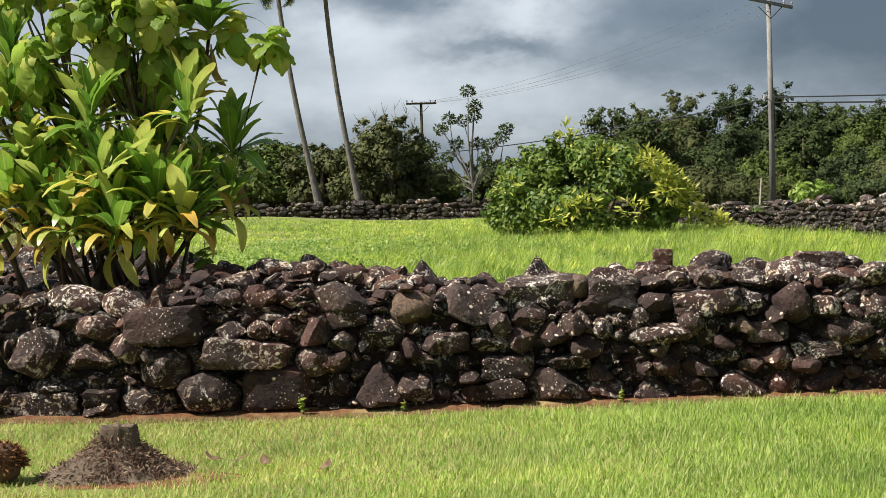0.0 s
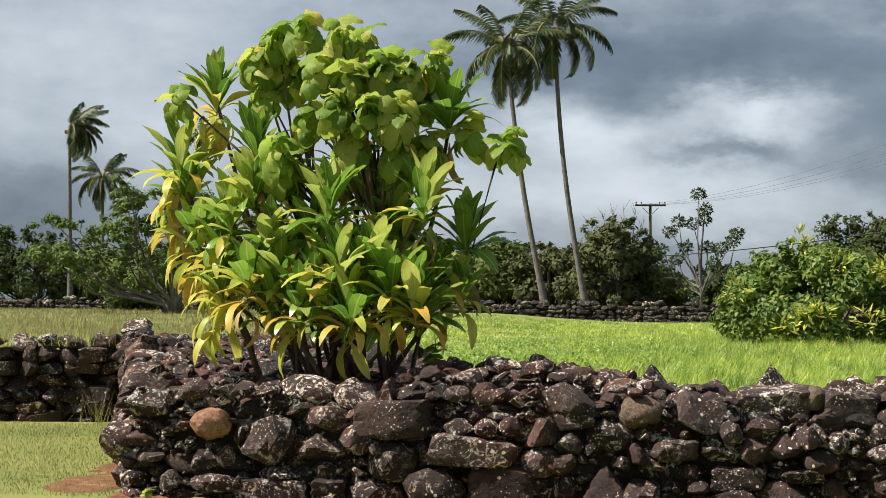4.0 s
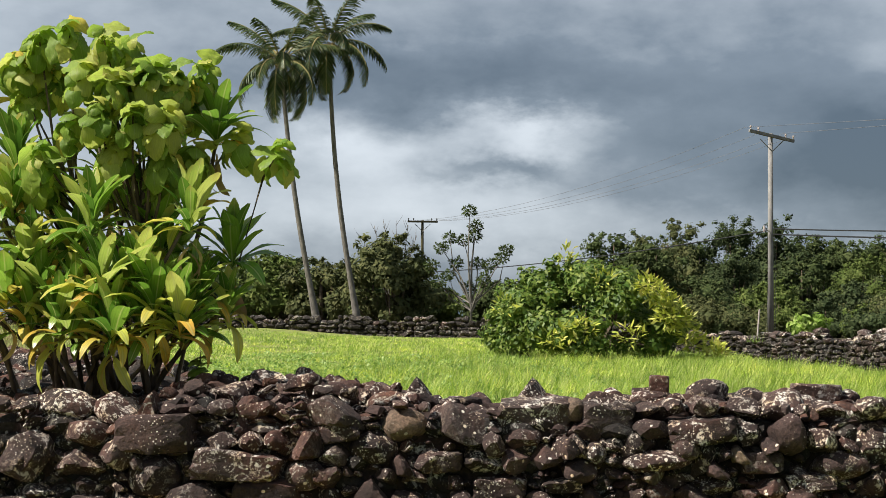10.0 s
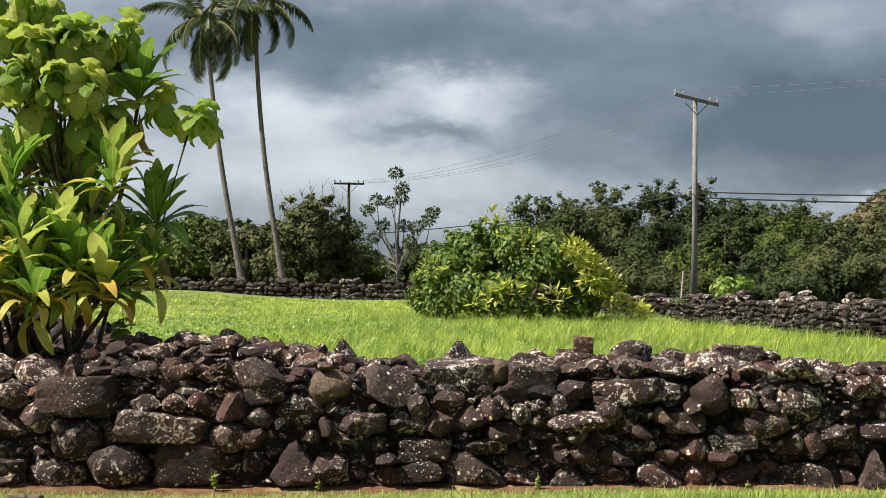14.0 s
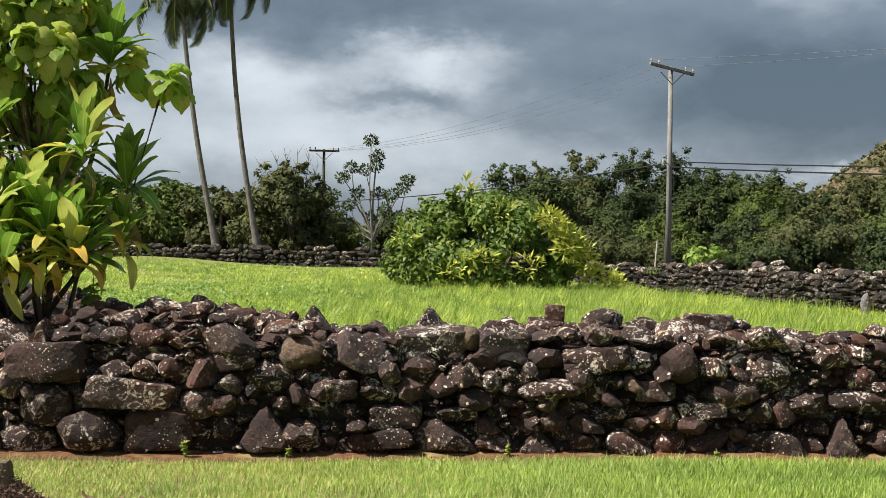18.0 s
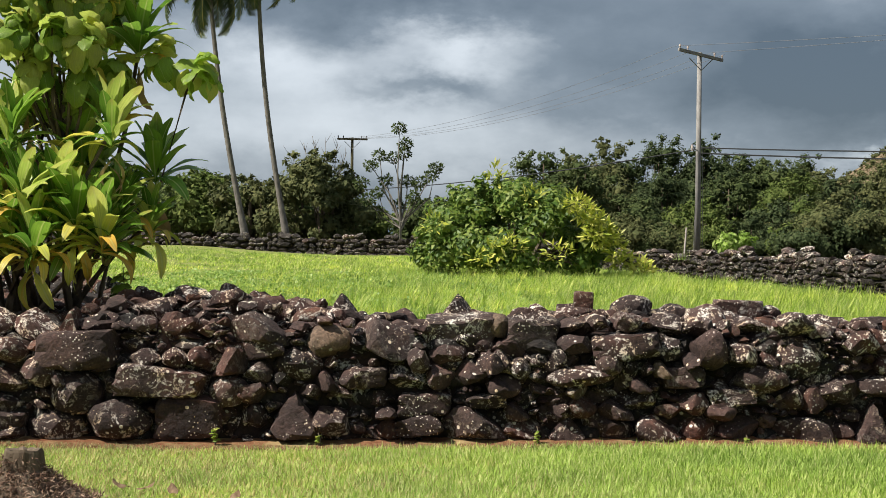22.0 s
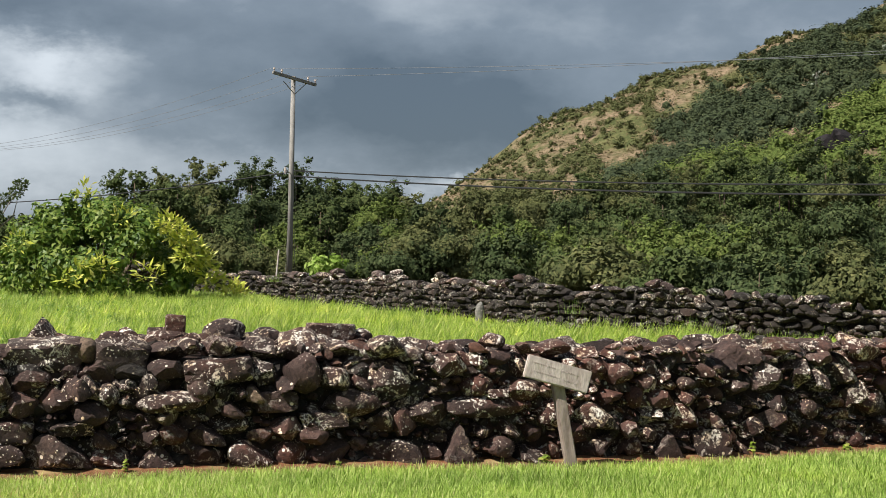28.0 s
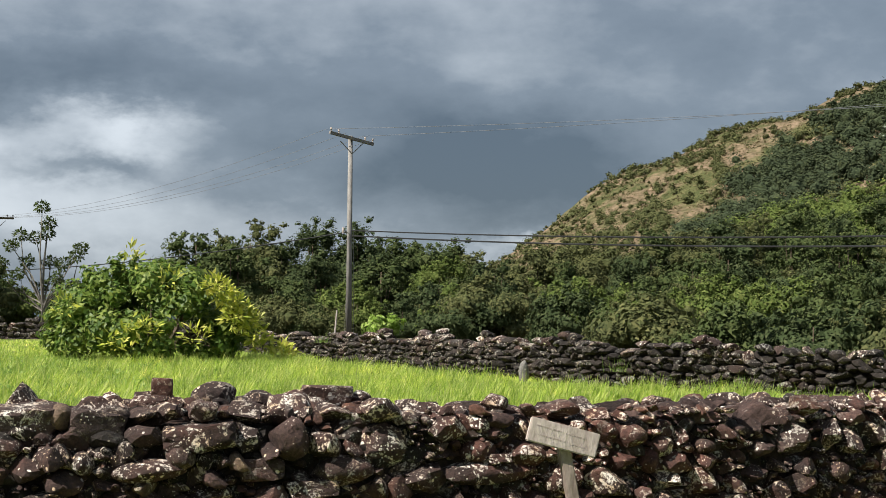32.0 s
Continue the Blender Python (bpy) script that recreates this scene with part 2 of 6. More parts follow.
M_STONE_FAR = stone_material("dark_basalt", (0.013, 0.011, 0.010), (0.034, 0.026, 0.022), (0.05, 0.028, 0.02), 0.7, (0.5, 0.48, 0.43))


def ground_material():
    n = Nodes("soil_and_turf", 0.95, 0.1)
    big, fine = n.world_noise(0.45, 5), n.world_noise(19, 5, 0.7)
    turf = n.mix(n.step(big, 0.35, 0.65), (0.16, 0.20, 0.05), (0.235, 0.25, 0.075))
    turf = n.mix(n.math("MULTIPLY", n.step(fine, 0.5, 0.75), 0.6), turf, (0.27, 0.20, 0.095))
    n.color(turf)
    return n.bump(fine, 0.6, 0.03).mat


def dirt_material():
    n = Nodes("red_soil", 0.95, 0.1)
    h = n.world_noise(11, 6, 0.7)
    col = n.mix(n.step(h, 0.35, 0.65), (0.12, 0.045, 0.022), (0.23, 0.125, 0.065))
    n.color(n.mix(n.step(n.world_noise(3.0, 4), 0.55, 0.68), col, (0.33, 0.25, 0.12)))
    return n.bump(h, 0.7, 0.02).mat


# near-black on purpose: the shade between the stones is put into this colour
M_CORE = stone_material("shade_dark_heart", (0.014, 0.0095, 0.008), (0.035, 0.021, 0.016), (0.055, 0.025, 0.016), 0.0, (0.3, 0.3, 0.3))
M_GROUND, M_DIRT = ground_material(), dirt_material()
M_LAWN = leaf_material("lawn_grass", (0.29, 0.42, 0.07), (0.44, 0.57, 0.12), (0.64, 0.64, 0.27), 0.6, 0.42, 0.2, "Island", 0.35)
M_FIELD = leaf_material("long_grass", (0.22, 0.35, 0.042), (0.47, 0.60, 0.095), (0.76, 0.76, 0.28), 0.6, 0.45, 0.2, "Island", 0.65)
M_LUSH = leaf_material("lush_lawn_grass", (0.17, 0.28, 0.035), (0.34, 0.48, 0.085), (0.52, 0.60, 0.19), 0.6, 0.42, 0.2, "Island", 0.5)
M_DRY = leaf_material("dry_grass", (0.22, 0.20, 0.095), (0.31, 0.26, 0.14), (0.20, 0.23, 0.08), 0.8, 0.3, 0.1, "Island")
M_TI = leaf_material("ti_leaf", (0.10, 0.22, 0.03), (0.23, 0.40, 0.055), (0.58, 0.65, 0.17), 0.25, 0.42, 0.5, "Random", 0.0, True)
M_TI_YELLOW = leaf_material("yellowing_leaf", (0.52, 0.60, 0.10), (0.74, 0.68, 0.13), (0.74, 0.46, 0.08), 0.45, 0.42, 0.4, "Random", 0.0, True)
M_TI_DRY = leaf_material("withered_leaf", (0.42, 0.30, 0.11), (0.54, 0.40, 0.17), (0.28, 0.17, 0.08), 0.7, 0.25, 0.2)
M_BROAD = leaf_material("broad_leaf", (0.21, 0.35, 0.055), (0.36, 0.49, 0.085), (0.60, 0.62, 0.16), 0.5, 0.58, 0.35, "Random", 0.0, True)
M_BUSH = leaf_material("bush_leaf", (0.06, 0.12, 0.018), (0.12, 0.19, 0.03), (0.26, 0.32, 0.07), 0.5, 0.35, 0.3, "Island")
M_BUSH_LIGHT = leaf_material("young_bush_leaf", (0.30, 0.38, 0.05), (0.52, 0.54, 0.09), (0.74, 0.68, 0.2), 0.45, 0.3, 0.4, "Island")
M_WOOD_DARK = leaf_material("dark_tree_leaf", (0.038, 0.056, 0.024), (0.058, 0.080, 0.033), (0.088, 0.108, 0.048), 0.8, 0.2, 0.08, "Island")
M_WOOD_MID = leaf_material("tree_leaf", (0.050, 0.072, 0.026), (0.072, 0.098, 0.036), (0.108, 0.13, 0.05), 0.8, 0.2, 0.08, "Island")
M_WOOD_LIGHT = leaf_material("light_tree_leaf", (0.080, 0.115, 0.028), (0.11, 0.15, 0.04), (0.165, 0.195, 0.06), 0.8, 0.25, 0.08, "Island")
M_OLIVE = leaf_material("olive_tree_leaf", (0.070, 0.084, 0.031), (0.098, 0.110, 0.041), (0.15, 0.152, 0.06), 0.8, 0.25, 0.2, "Island")
M_SCRUB = leaf_material("hill_scrub", (0.072, 0.082, 0.036), (0.095, 0.104, 0.045), (0.125, 0.13, 0.058), 0.85, 0.15, 0.05, "Island")
M_THICKET = leaf_material("hill_thicket", (0.046, 0.060, 0.034), (0.062, 0.078, 0.042), (0.084, 0.10, 0.052), 0.85, 0.15, 0.05, "Island", 0.5)
M_PALM = leaf_material("palm_leaf", (0.045, 0.075, 0.025), (0.07, 0.105, 0.035), (0.14, 0.15, 0.06), 0.45, 0.2, 0.4, "Island")
M_RACHIS = bark_material("frond_stalk", (0.20, 0.17, 0.07), (0.34, 0.28, 0.13), 5.0)
M_NUT = bark_material("coconut_rind", (0.10, 0.075, 0.03), (0.22, 0.16, 0.06), 6.0)
M_BARK = bark_material("grey_bark", (0.10, 0.09, 0.078), (0.22, 0.20, 0.175))
M_BARK_DARK = bark_material("brown_bark", (0.07, 0.05, 0.035), (0.16, 0.125, 0.09))
M_POLE = bark_material("weathered_pole", (0.17, 0.16, 0.155), (0.29, 0.275, 0.26), 5.0)
M_SIGN = bark_material("weathered_board", (0.35, 0.285, 0.255), (0.55, 0.475, 0.435), 16.0)
M_TURF = leaf_material("thin_turf", (0.25, 0.26, 0.085), (0.32, 0.31, 0.11), (0.34, 0.26, 0.13), 0.7, 0.35, 0.2, "Island", 0.4)
M_STRAW = leaf_material("straw_grass", (0.42, 0.36, 0.14), (0.58, 0.48, 0.21), (0.48, 0.46, 0.16), 0.7, 0.35, 0.2, "Island", 0.4)
M_SIGN_POST = bark_material("weathered_post", (0.18, 0.14, 0.115), (0.35, 0.285, 0.25), 14.0)
M_LITTER = bark_material("leaf_litter", (0.03, 0.028, 0.014), (0.07, 0.06, 0.03), 3.0)
M_WIRE = Nodes("dark_cable", 0.5, 0.4).mat
M_WIRE.node_tree.nodes["Principled BSDF"].inputs["Base Color"].default_value = (0.02, 0.02, 0.02, 1)
M_WIRE_PALE = Nodes("pale_cable", 0.9, 0.05).mat
M_WIRE_PALE.node_tree.nodes["Principled BSDF"].inputs["Base Color"].default_value = (0.18, 0.185, 0.2, 1)
M_TAN = leaf_material("dry_hill_grass", (0.15, 0.125, 0.07), (0.22, 0.175, 0.105), (0.12, 0.12, 0.055), 0.9, 0.1, 0.05, "Island")


# ---- builders ----
def part(name, data, material, parent=None, label=""):
    """Link a mesh (a bmesh, a mesh or (verts, faces)) as one object, under a thing where one is given."""
    if isinstance(data, bmesh.types.BMesh):
        me = bpy.data.meshes.new(name)
        data.to_mesh(me)
        data.free()
    elif isinstance(data, tuple):
        me = bpy.data.meshes.new(name)
        me.from_pydata(*(([tuple(p) for p in data[0]], [], [tuple(f) for f in data[1]])))
    else:
        me = data
    if material and not me.materials:
        me.materials.append(material)
    ob = new(name, me)
    if parent:
        ob.parent = parent
    if label:
        ob["label"] = label
    return ob


def smooth(ob):
    ob.data.shade_smooth()
    return ob


def thing(name, place, label, category, group="", kind=""):
    ob = new(name)
    ob.empty_display_size = 0.2
    ob.matrix_basis = Matrix.Translation(place)
    return tagged(ob, label, category, group, kind)


def quads_mesh(name, verts, per=4):
    """A mesh of separate faces with per corners each, from an array of corners."""
    verts = np.asarray(verts, np.float32).reshape(-1, 3)
    k = len(verts) // per
    me = bpy.data.meshes.new(name)
    me.vertices.add(len(verts))
    me.vertices.foreach_set("co", verts.ravel())
    me.loops.add(len(verts))
    me.loops.foreach_set("vertex_index", np.arange(len(verts), dtype=np.int32))
    me.polygons.add(k)
    me.polygons.foreach_set("loop_start", np.arange(0, len(verts), per, dtype=np.int32))
    me.update(calc_edges=True)
    return me


def unit(v):
    return v / (np.linalg.norm(v, axis=-1, keepdims=True) + 1e-9)


def leaves(points, length, width, rng, up=0.3, out=None, droop=0.0, three=False):
    """Corners of rhombic leaves at the points, turned at random, tips up or outward by the given bias."""
    n = len(points)
    way = rng.normal(size=(n, 3))
    way[:, 2] = way[:, 2] * 0.7 + up - droop
    if out is not None:
        way += out
    way = unit(way)
    side = unit(np.cross(way, rng.normal(size=(n, 3)) * 0.5 + [0, 0, 1]))
    s = rng.uniform(0.65, 1.3, (n, 1))
    nor = np.cross(side, way)
    a = points
    b = points + way * length * s * 0.5 + side * width * s * 0.5 + nor * width * 0.15
    c = points + way * length * s
    d = points + way * length * s * 0.5 - side * width * s * 0.5 + nor * width * 0.15
    if three:
        return np.stack([a, b * 0.4 + c * 0.6 + side * width * s * 0.3, d], 1)
    return np.stack([a, b, c, d], 1)


def tube(pts, radii, sides=7):
    """Verts and faces of a tapered tube along points."""
    pts = [Vector(p) for p in pts]
    vs, fs = [], []
    for i, p in enumerate(pts):
        d = (pts[min(i + 1, len(pts) - 1)] - pts[max(i - 1, 0)]).normalized()
        a = d.orthogonal().normalized() if abs(d.z) < 0.9 else Vector((1, 0, 0)).cross(d).normalized()
        b = d.cross(a)
        for k in range(sides):
            w = 2 * math.pi * k / sides
            vs.append(p + (a * math.cos(w) + b * math.sin(w)) * radii[i])
    for i in range(len(pts) - 1):
        for k in range(sides):
            fs.append((i * sides + k, i * sides + (k + 1) % sides, (i + 1) * sides + (k + 1) % sides, (i + 1) * sides + k))
    fs.append(tuple(range(sides))[::-1])
    fs.append(tuple(range((len(pts) - 1) * sides, len(pts) * sides)))
    return vs, fs


def join(*meshes):
    vs, fs = [], []
    for v, f in meshes:
        o = len(vs)
        vs += list(v)
        fs += [tuple(i + o for i in q) for q in f]
    return vs, fs


def box(x0, x1, y0, y1, z0, z1, bevel=0.0):
    bm = bmesh.new()
    bmesh.ops.create_cube(bm, size=1)
    bmesh.ops.scale(bm, vec=(x1 - x0, y1 - y0, z1 - z0), verts=bm.verts)
    bmesh.ops.translate(bm, vec=((x0 + x1) / 2, (y0 + y1) / 2, (z0 + z1) / 2), verts=bm.verts)
    if bevel:
        bmesh.ops.bevel(bm, geom=bm.edges[:], offset=bevel, segments=2, affect="EDGES")
    return bm

# ---- plan of the place ----
def front(x):
    """The foot of the near wall's face."""
    return 11.5 + 0.03 * x + 0.012 * max(0.0, x) ** 2


def sstep(a, b, v):
    t = np.clip((v - a) / (b - a), 0, 1)
    return t * t * (3 - 2 * t)


def jog(y):
    """The left edge of the stone platform, from the near corner back to the side wall."""
    return -5.2 - (y - 11.7) * 0.44


def ground_z(x, y):
    """Lawn at 0; behind the wall the enclosure stands higher and rises a little to the far wall."""
    x, y = np.asarray(x, float), np.asarray(y, float)
    f = 11.5 + 0.03 * x + 0.012 * np.maximum(0, x) ** 2
    inside = sstep(0.7, 1.2, y - f) * sstep(0.3, 0.9, x - jog(y))
    inside = np.maximum(inside, sstep(19.6, 20.2, y))
    z = inside * (0.42 + 0.24 * sstep(30, 68, y) + 0.35 * sstep(20, 30, y) * sstep(-6, -14, x))
    return z + 0.25 * sstep(75, 130, y) + 0.02 * np.sin(x * 0.9) * np.sin(y * 0.7)


def axis(*runs):
    return np.unique(np.concatenate([np.arange(a, b, s) for a, b, s in runs]))


def build_ground():
    xs = axis((-3000, -300, 300), (-300, -60, 20), (-60, -16, 2), (-16, 20, 0.25), (20, 60, 2), (60, 300, 20), (300, 3001, 300))
    ys = axis((-300, -20, 40), (-20, 4, 2), (4, 24, 0.2), (24, 80, 1), (80, 300, 10), (300, 3001, 300))
    X, Y = np.meshgrid(xs, ys)
    V = np.stack([X, Y, ground_z(X, Y)], -1).reshape(-1, 3)
    w, h = len(xs), len(ys)
    i = (np.arange(h - 1)[:, None] * w + np.arange(w - 1)).ravel()
    ob = part("ground", (V.tolist(), np.stack([i, i + 1, i + w + 1, i + w], 1).tolist()), M_GROUND)
    tagged(smooth(ob), "short green turf over red soil with dry patches", "ground", kind="structure")


build_ground()


def stone_mesh(name, seed, kind, fine=3):
    """A broken basalt block: a ball cut by flat planes, its edges worn and its faces uneven."""
    r = random.Random(seed)
    planes = []
    if kind == "t":  # wedge with a narrow top
        planes += [(Vector((0.85, 0, 0.5)), 0.5), (Vector((-0.85, 0, 0.5)), 0.5), (Vector((0, 0, -1)), 0.6), (Vector((0, 1, 0)), 0.7), (Vector((0, -1, 0.2)), 0.6)]
    elif kind == "s":  # squared slab
        for d in ((1, 0, 0), (-1, 0, 0), (0, 1, 0), (0, -1, 0), (0, 0, 1), (0, 0, -1)):
            planes.append((Vector(d) + Vector((r.uniform(-0.16, 0.16), r.uniform(-0.12, 0.12), r.uniform(-0.16, 0.16))), 0.62))
    n = {"t": 5, "s": 6, "r": 10, "b": 9}[kind]
    for _ in range(n):
        v = Vector((r.gauss(0, 1), r.gauss(0, 1), r.gauss(0, 1)))
        planes.append((v, r.uniform(0.78, 0.92) if kind in "rst" else r.uniform(0.38, 0.68)))
    planes = [(v.normalized(), k) for v, k in planes]
    bm = bmesh.new()
    bmesh.ops.create_icosphere(bm, subdivisions=fine, radius=1)
    off = Vector((seed * 1.7, seed * 0.3, 0))
    for v in bm.verts:
        d = v.co.normalized()
        q = sum(max(0.0, d.dot(p) / k) ** 110 for p, k in planes) + 1.0
        v.co = d * q ** (-1 / 110) * (1 + 0.05 * noise.noise(d * 2.2 + off) + 0.03 * noise.noise(d * 5.0 + off) + 0.012 * noise.noise(d * 12.0 + off))
    lo = [min(v.co[k] for v in bm.verts) for k in range(3)]
    hi = [max(v.co[k] for v in bm.verts) for k in range(3)]
    for v in bm.verts:
        v.co = [(v.co[k] - (lo[k] + hi[k]) / 2) / (hi[k] - lo[k]) for k in range(3)]
    for f in bm.faces:
        f.smooth = True
    me = bpy.data.meshes.new(name)
    bm.to_mesh(me)
    bm.free()
    me.set_sharp_from_angle(angle=radians(24))
    return me


STONES = {}
for key, count in (("b", 12), ("r", 5), ("s", 4), ("t", 3)):
    for m_, mat_ in (("", M_STONE), ("p", M_STONE_PALE), ("d", M_STONE_RED), ("n", M_STONE_TAN), ("o", M_STONE_ORANGE), ("f", M_STONE_FAR), ("c", M_STONE_PALE)):
        STONES[key + m_] = []
        for j in range(count):
            me_ = stone_mesh("stone", 7 * ord(key) + j, key, 2 if m_ in ("f", "c") else 3)
            me_.materials.append(mat_)
            STONES[key + m_].append(me_)

rs = random.Random(7)


def stone(parent, kind, x, y, z, w, d, h, tilt=8.0, turn=360.0):
    """One stone of the given kind and size, as a piece of its wall."""
    ob = new("stone", rs.choice(STONES[kind]))
    ob.parent = parent
    ob.matrix_basis = Matrix.LocRotScale((x, y, z), Euler([radians(rs.uniform(-tilt, tilt)), radians(rs.uniform(-tilt, tilt)), radians(rs.choice((0, 180)) + rs.uniform(-tilt, tilt))]), (w, d, h))
    return ob

# ---- near wall ----
near_walls = [thing("wall_near_%d" % (k + 1), (0, 0, 0), "stretch of waist-high dry-stone wall of dark lichened basalt", "stone wall", kind="structure") for k in range(8)]
platform = thing("platform", (0, 0, 0), "broad platform of loose dark and red-brown basalt stones", "stone platform", kind="structure")


def near(x):
    """The stretch of the near wall that a stone belongs to."""
    return near_walls[min(7, max(0, int((x + 5.2) / 2.2)))]


LAID = []


def face_stones(rows, deep=0.0):
    """Stones of the wall's face: place along it, height, width, height of the stone, kind."""
    for x, z, w, h, k in rows:
        LAID.append((x, z, w, h))
        d = rs.uniform(0.3, 0.42)
        stone(near(x), k, x, front(x) + 0.06 * z + d / 2 - 0.05 + deep + rs.uniform(-0.07, 0.07), max(z, h / 2 - 0.03), w * 1.05, d, h * 1.06, 6)


def edge_stones(rows):
    """Stones along the wall's front top edge."""
    for x, z, w, h, k in rows:
        LAID.append((x, z, w, h))
        d = rs.uniform(0.3, 0.4)
        stone(near(x), k, x, front(x) + 0.15 + d / 2, z, w * 1.06, d, h * 1.06, 9)


def crest_stones(rows):
    """Single stones standing up from the wall's crest."""
    for x, z, w, h, k in rows:
        stone(near(x), k, x, front(x) + 1.2, z, w * 1.08, w, h * 1.1, 6)


face_stones([(-4.39, 0.64, 0.34, 0.25, "ro"), (-3.92, 0.54, 0.39, 0.32, "b"), (-4.43, 0.35, 0.21, 0.26, "b"), (-4.24, 0.36, 0.18, 0.21, "b"), (-4.71, 0.18, 0.19, 0.17, "b"), (-4.3, 0.16, 0.44, 0.18, "b"), (-5.01, 0.51, 0.33, 0.15, "r"), (-4.91, 0.36, 0.3, 0.18, "b"), (-5.2, 0.49, 0.27, 0.29, "b"), (-5.06, 0.2, 0.27, 0.15, "b"), (-4.17, 0.52, 0.16, 0.21, "b"), (-5.06, 0.04, 0.29, 0.14, "b"), (-4.61, 0.06, 0.26, 0.14, "bd"), (-3.88, 0.07, 0.62, 0.25, "s"), (-3.41, 0.05, 0.26, 0.18, "b"), (-3.06, 0.12, 0.45, 0.25, "r"), (-2.58, 0.18, 0.49, 0.32, "r"), (-2.04, 0.19, 0.51, 0.35, "s")])
face_stones([(-1.61, 0.17, 0.32, 0.24, "b"), (-1.23, 0.21, 0.41, 0.35, "t"), (-0.96, 0.16, 0.3, 0.23, "b"), (-0.3, 0.14, 0.37, 0.18, "b"), (0.12, 0.17, 0.48, 0.26, "bp"), (0.49, 0.12, 0.32, 0.2, "b"), (0.83, 0.12, 0.31, 0.21, "t"), (1.18, 0.13, 0.38, 0.21, "b"), (1.54, 0.14, 0.36, 0.19, "b"), (1.86, 0.13, 0.3, 0.23, "r"), (2.16, 0.14, 0.36, 0.22, "b"), (-4.12, 0.17, 0.15, 0.17, "b"), (-3.83, 0.24, 0.35, 0.18, "bp"), (-3.45, 0.28, 0.31, 0.18, "b"), (-3.41, 0.16, 0.26, 0.13, "s"), (-2.91, 0.37, 0.4, 0.31, "r"), (-2.25, 0.46, 0.71, 0.26, "s"), (-1.75, 0.39, 0.3, 0.24, "rp")])
face_stones([(-1.56, 0.37, 0.21, 0.18, "b"), (-1.42, 0.28, 0.18, 0.14, "b"), (-0.65, 0.31, 0.24, 0.18, "b"), (-0.55, 0.23, 0.17, 0.12, "b"), (-0.25, 0.29, 0.42, 0.2, "s"), (0.23, 0.34, 0.29, 0.11, "sp"), (0.46, 0.26, 0.2, 0.15, "b"), (0.95, 0.29, 0.23, 0.17, "rd"), (0.76, 0.26, 0.18, 0.14, "b"), (1.21, 0.27, 0.27, 0.16, "b"), (1.4, 0.33, 0.27, 0.18, "bp"), (1.64, 0.25, 0.24, 0.15, "b"), (1.81, 0.32, 0.27, 0.18, "b"), (2.02, 0.27, 0.25, 0.15, "r"), (2.11, 0.37, 0.42, 0.15, "s"), (-3.9, 0.52, 0.42, 0.36, "b"), (-3.47, 0.46, 0.39, 0.27, "b"), (-3.19, 0.54, 0.27, 0.24, "b")])
face_stones([(-2.65, 0.44, 0.21, 0.17, "b"), (-3, 0.49, 0.15, 0.12, "b"), (-2.72, 0.57, 0.18, 0.13, "b"), (-1, 0.47, 0.18, 0.17, "b"), (-0.81, 0.52, 0.18, 0.18, "b"), (-1.14, 0.38, 0.18, 0.14, "b"), (-0.89, 0.38, 0.21, 0.18, "b"), (-0.66, 0.5, 0.24, 0.17, "s"), (-0.39, 0.51, 0.28, 0.2, "bp"), (-0.13, 0.53, 0.21, 0.23, "b"), (0.1, 0.54, 0.28, 0.21, "b"), (0.35, 0.45, 0.27, 0.17, "r"), (0.91, 0.42, 0.17, 0.15, "bn"), (0.94, 0.53, 0.51, 0.16, "r"), (1.26, 0.47, 0.19, 0.16, "bp"), (1.73, 0.51, 0.36, 0.16, "s"), (1.4, 0.47, 0.19, 0.11, "b"), (2.01, 0.46, 0.19, 0.1, "b")])
face_stones([(2.34, 0.5, 0.45, 0.22, "r"), (2.58, 0.36, 0.19, 0.19, "b"), (-3.5, 0.67, 0.42, 0.23, "b"), (-2.89, 0.7, 0.59, 0.29, "s"), (-2.39, 0.64, 0.27, 0.14, "b"), (-2.16, 0.64, 0.18, 0.16, "r"), (-1.98, 0.65, 0.18, 0.16, "r"), (-1.76, 0.61, 0.27, 0.24, "b"), (-1.54, 0.54, 0.24, 0.17, "bp"), (-1.22, 0.6, 0.36, 0.26, "r"), (-1.52, 0.87, 0.45, 0.24, "bp"), (-1.52, 0.71, 0.42, 0.18, "b"), (-1, 0.77, 0.38, 0.26, "rn"), (-0.56, 0.79, 0.39, 0.3, "bp"), (-0.3, 0.63, 0.19, 0.21, "b"), (-0.08, 0.69, 0.3, 0.19, "r"), (0.25, 0.62, 0.21, 0.16, "b"), (0.35, 0.63, 0.21, 0.2, "b")])
face_stones([(0.48, 0.58, 0.16, 0.17, "rp"), (0.76, 0.65, 0.16, 0.16, "b"), (1.15, 0.63, 0.23, 0.19, "rp"), (1.33, 0.59, 0.14, 0.16, "r"), (1.45, 0.58, 0.14, 0.14, "b"), (1.58, 0.58, 0.16, 0.14, "bn"), (1.31, 0.76, 0.54, 0.19, "s"), (1.65, 0.72, 0.27, 0.22, "b"), (1.94, 0.74, 0.29, 0.31, "r"), (2.17, 0.67, 0.28, 0.22, "b"), (1.79, 0.64, 0.13, 0.14, "b"), (2.4, 0.67, 0.16, 0.13, "b"), (3.21, 0.17, 0.25, 0.31, "t"), (3.54, 0.13, 0.28, 0.19, "b"), (3.82, 0.07, 0.28, 0.14, "b"), (3.86, 0.24, 0.23, 0.16, "b"), (3.64, 0.28, 0.17, 0.14, "b"), (3.45, 0.27, 0.17, 0.13, "b")])
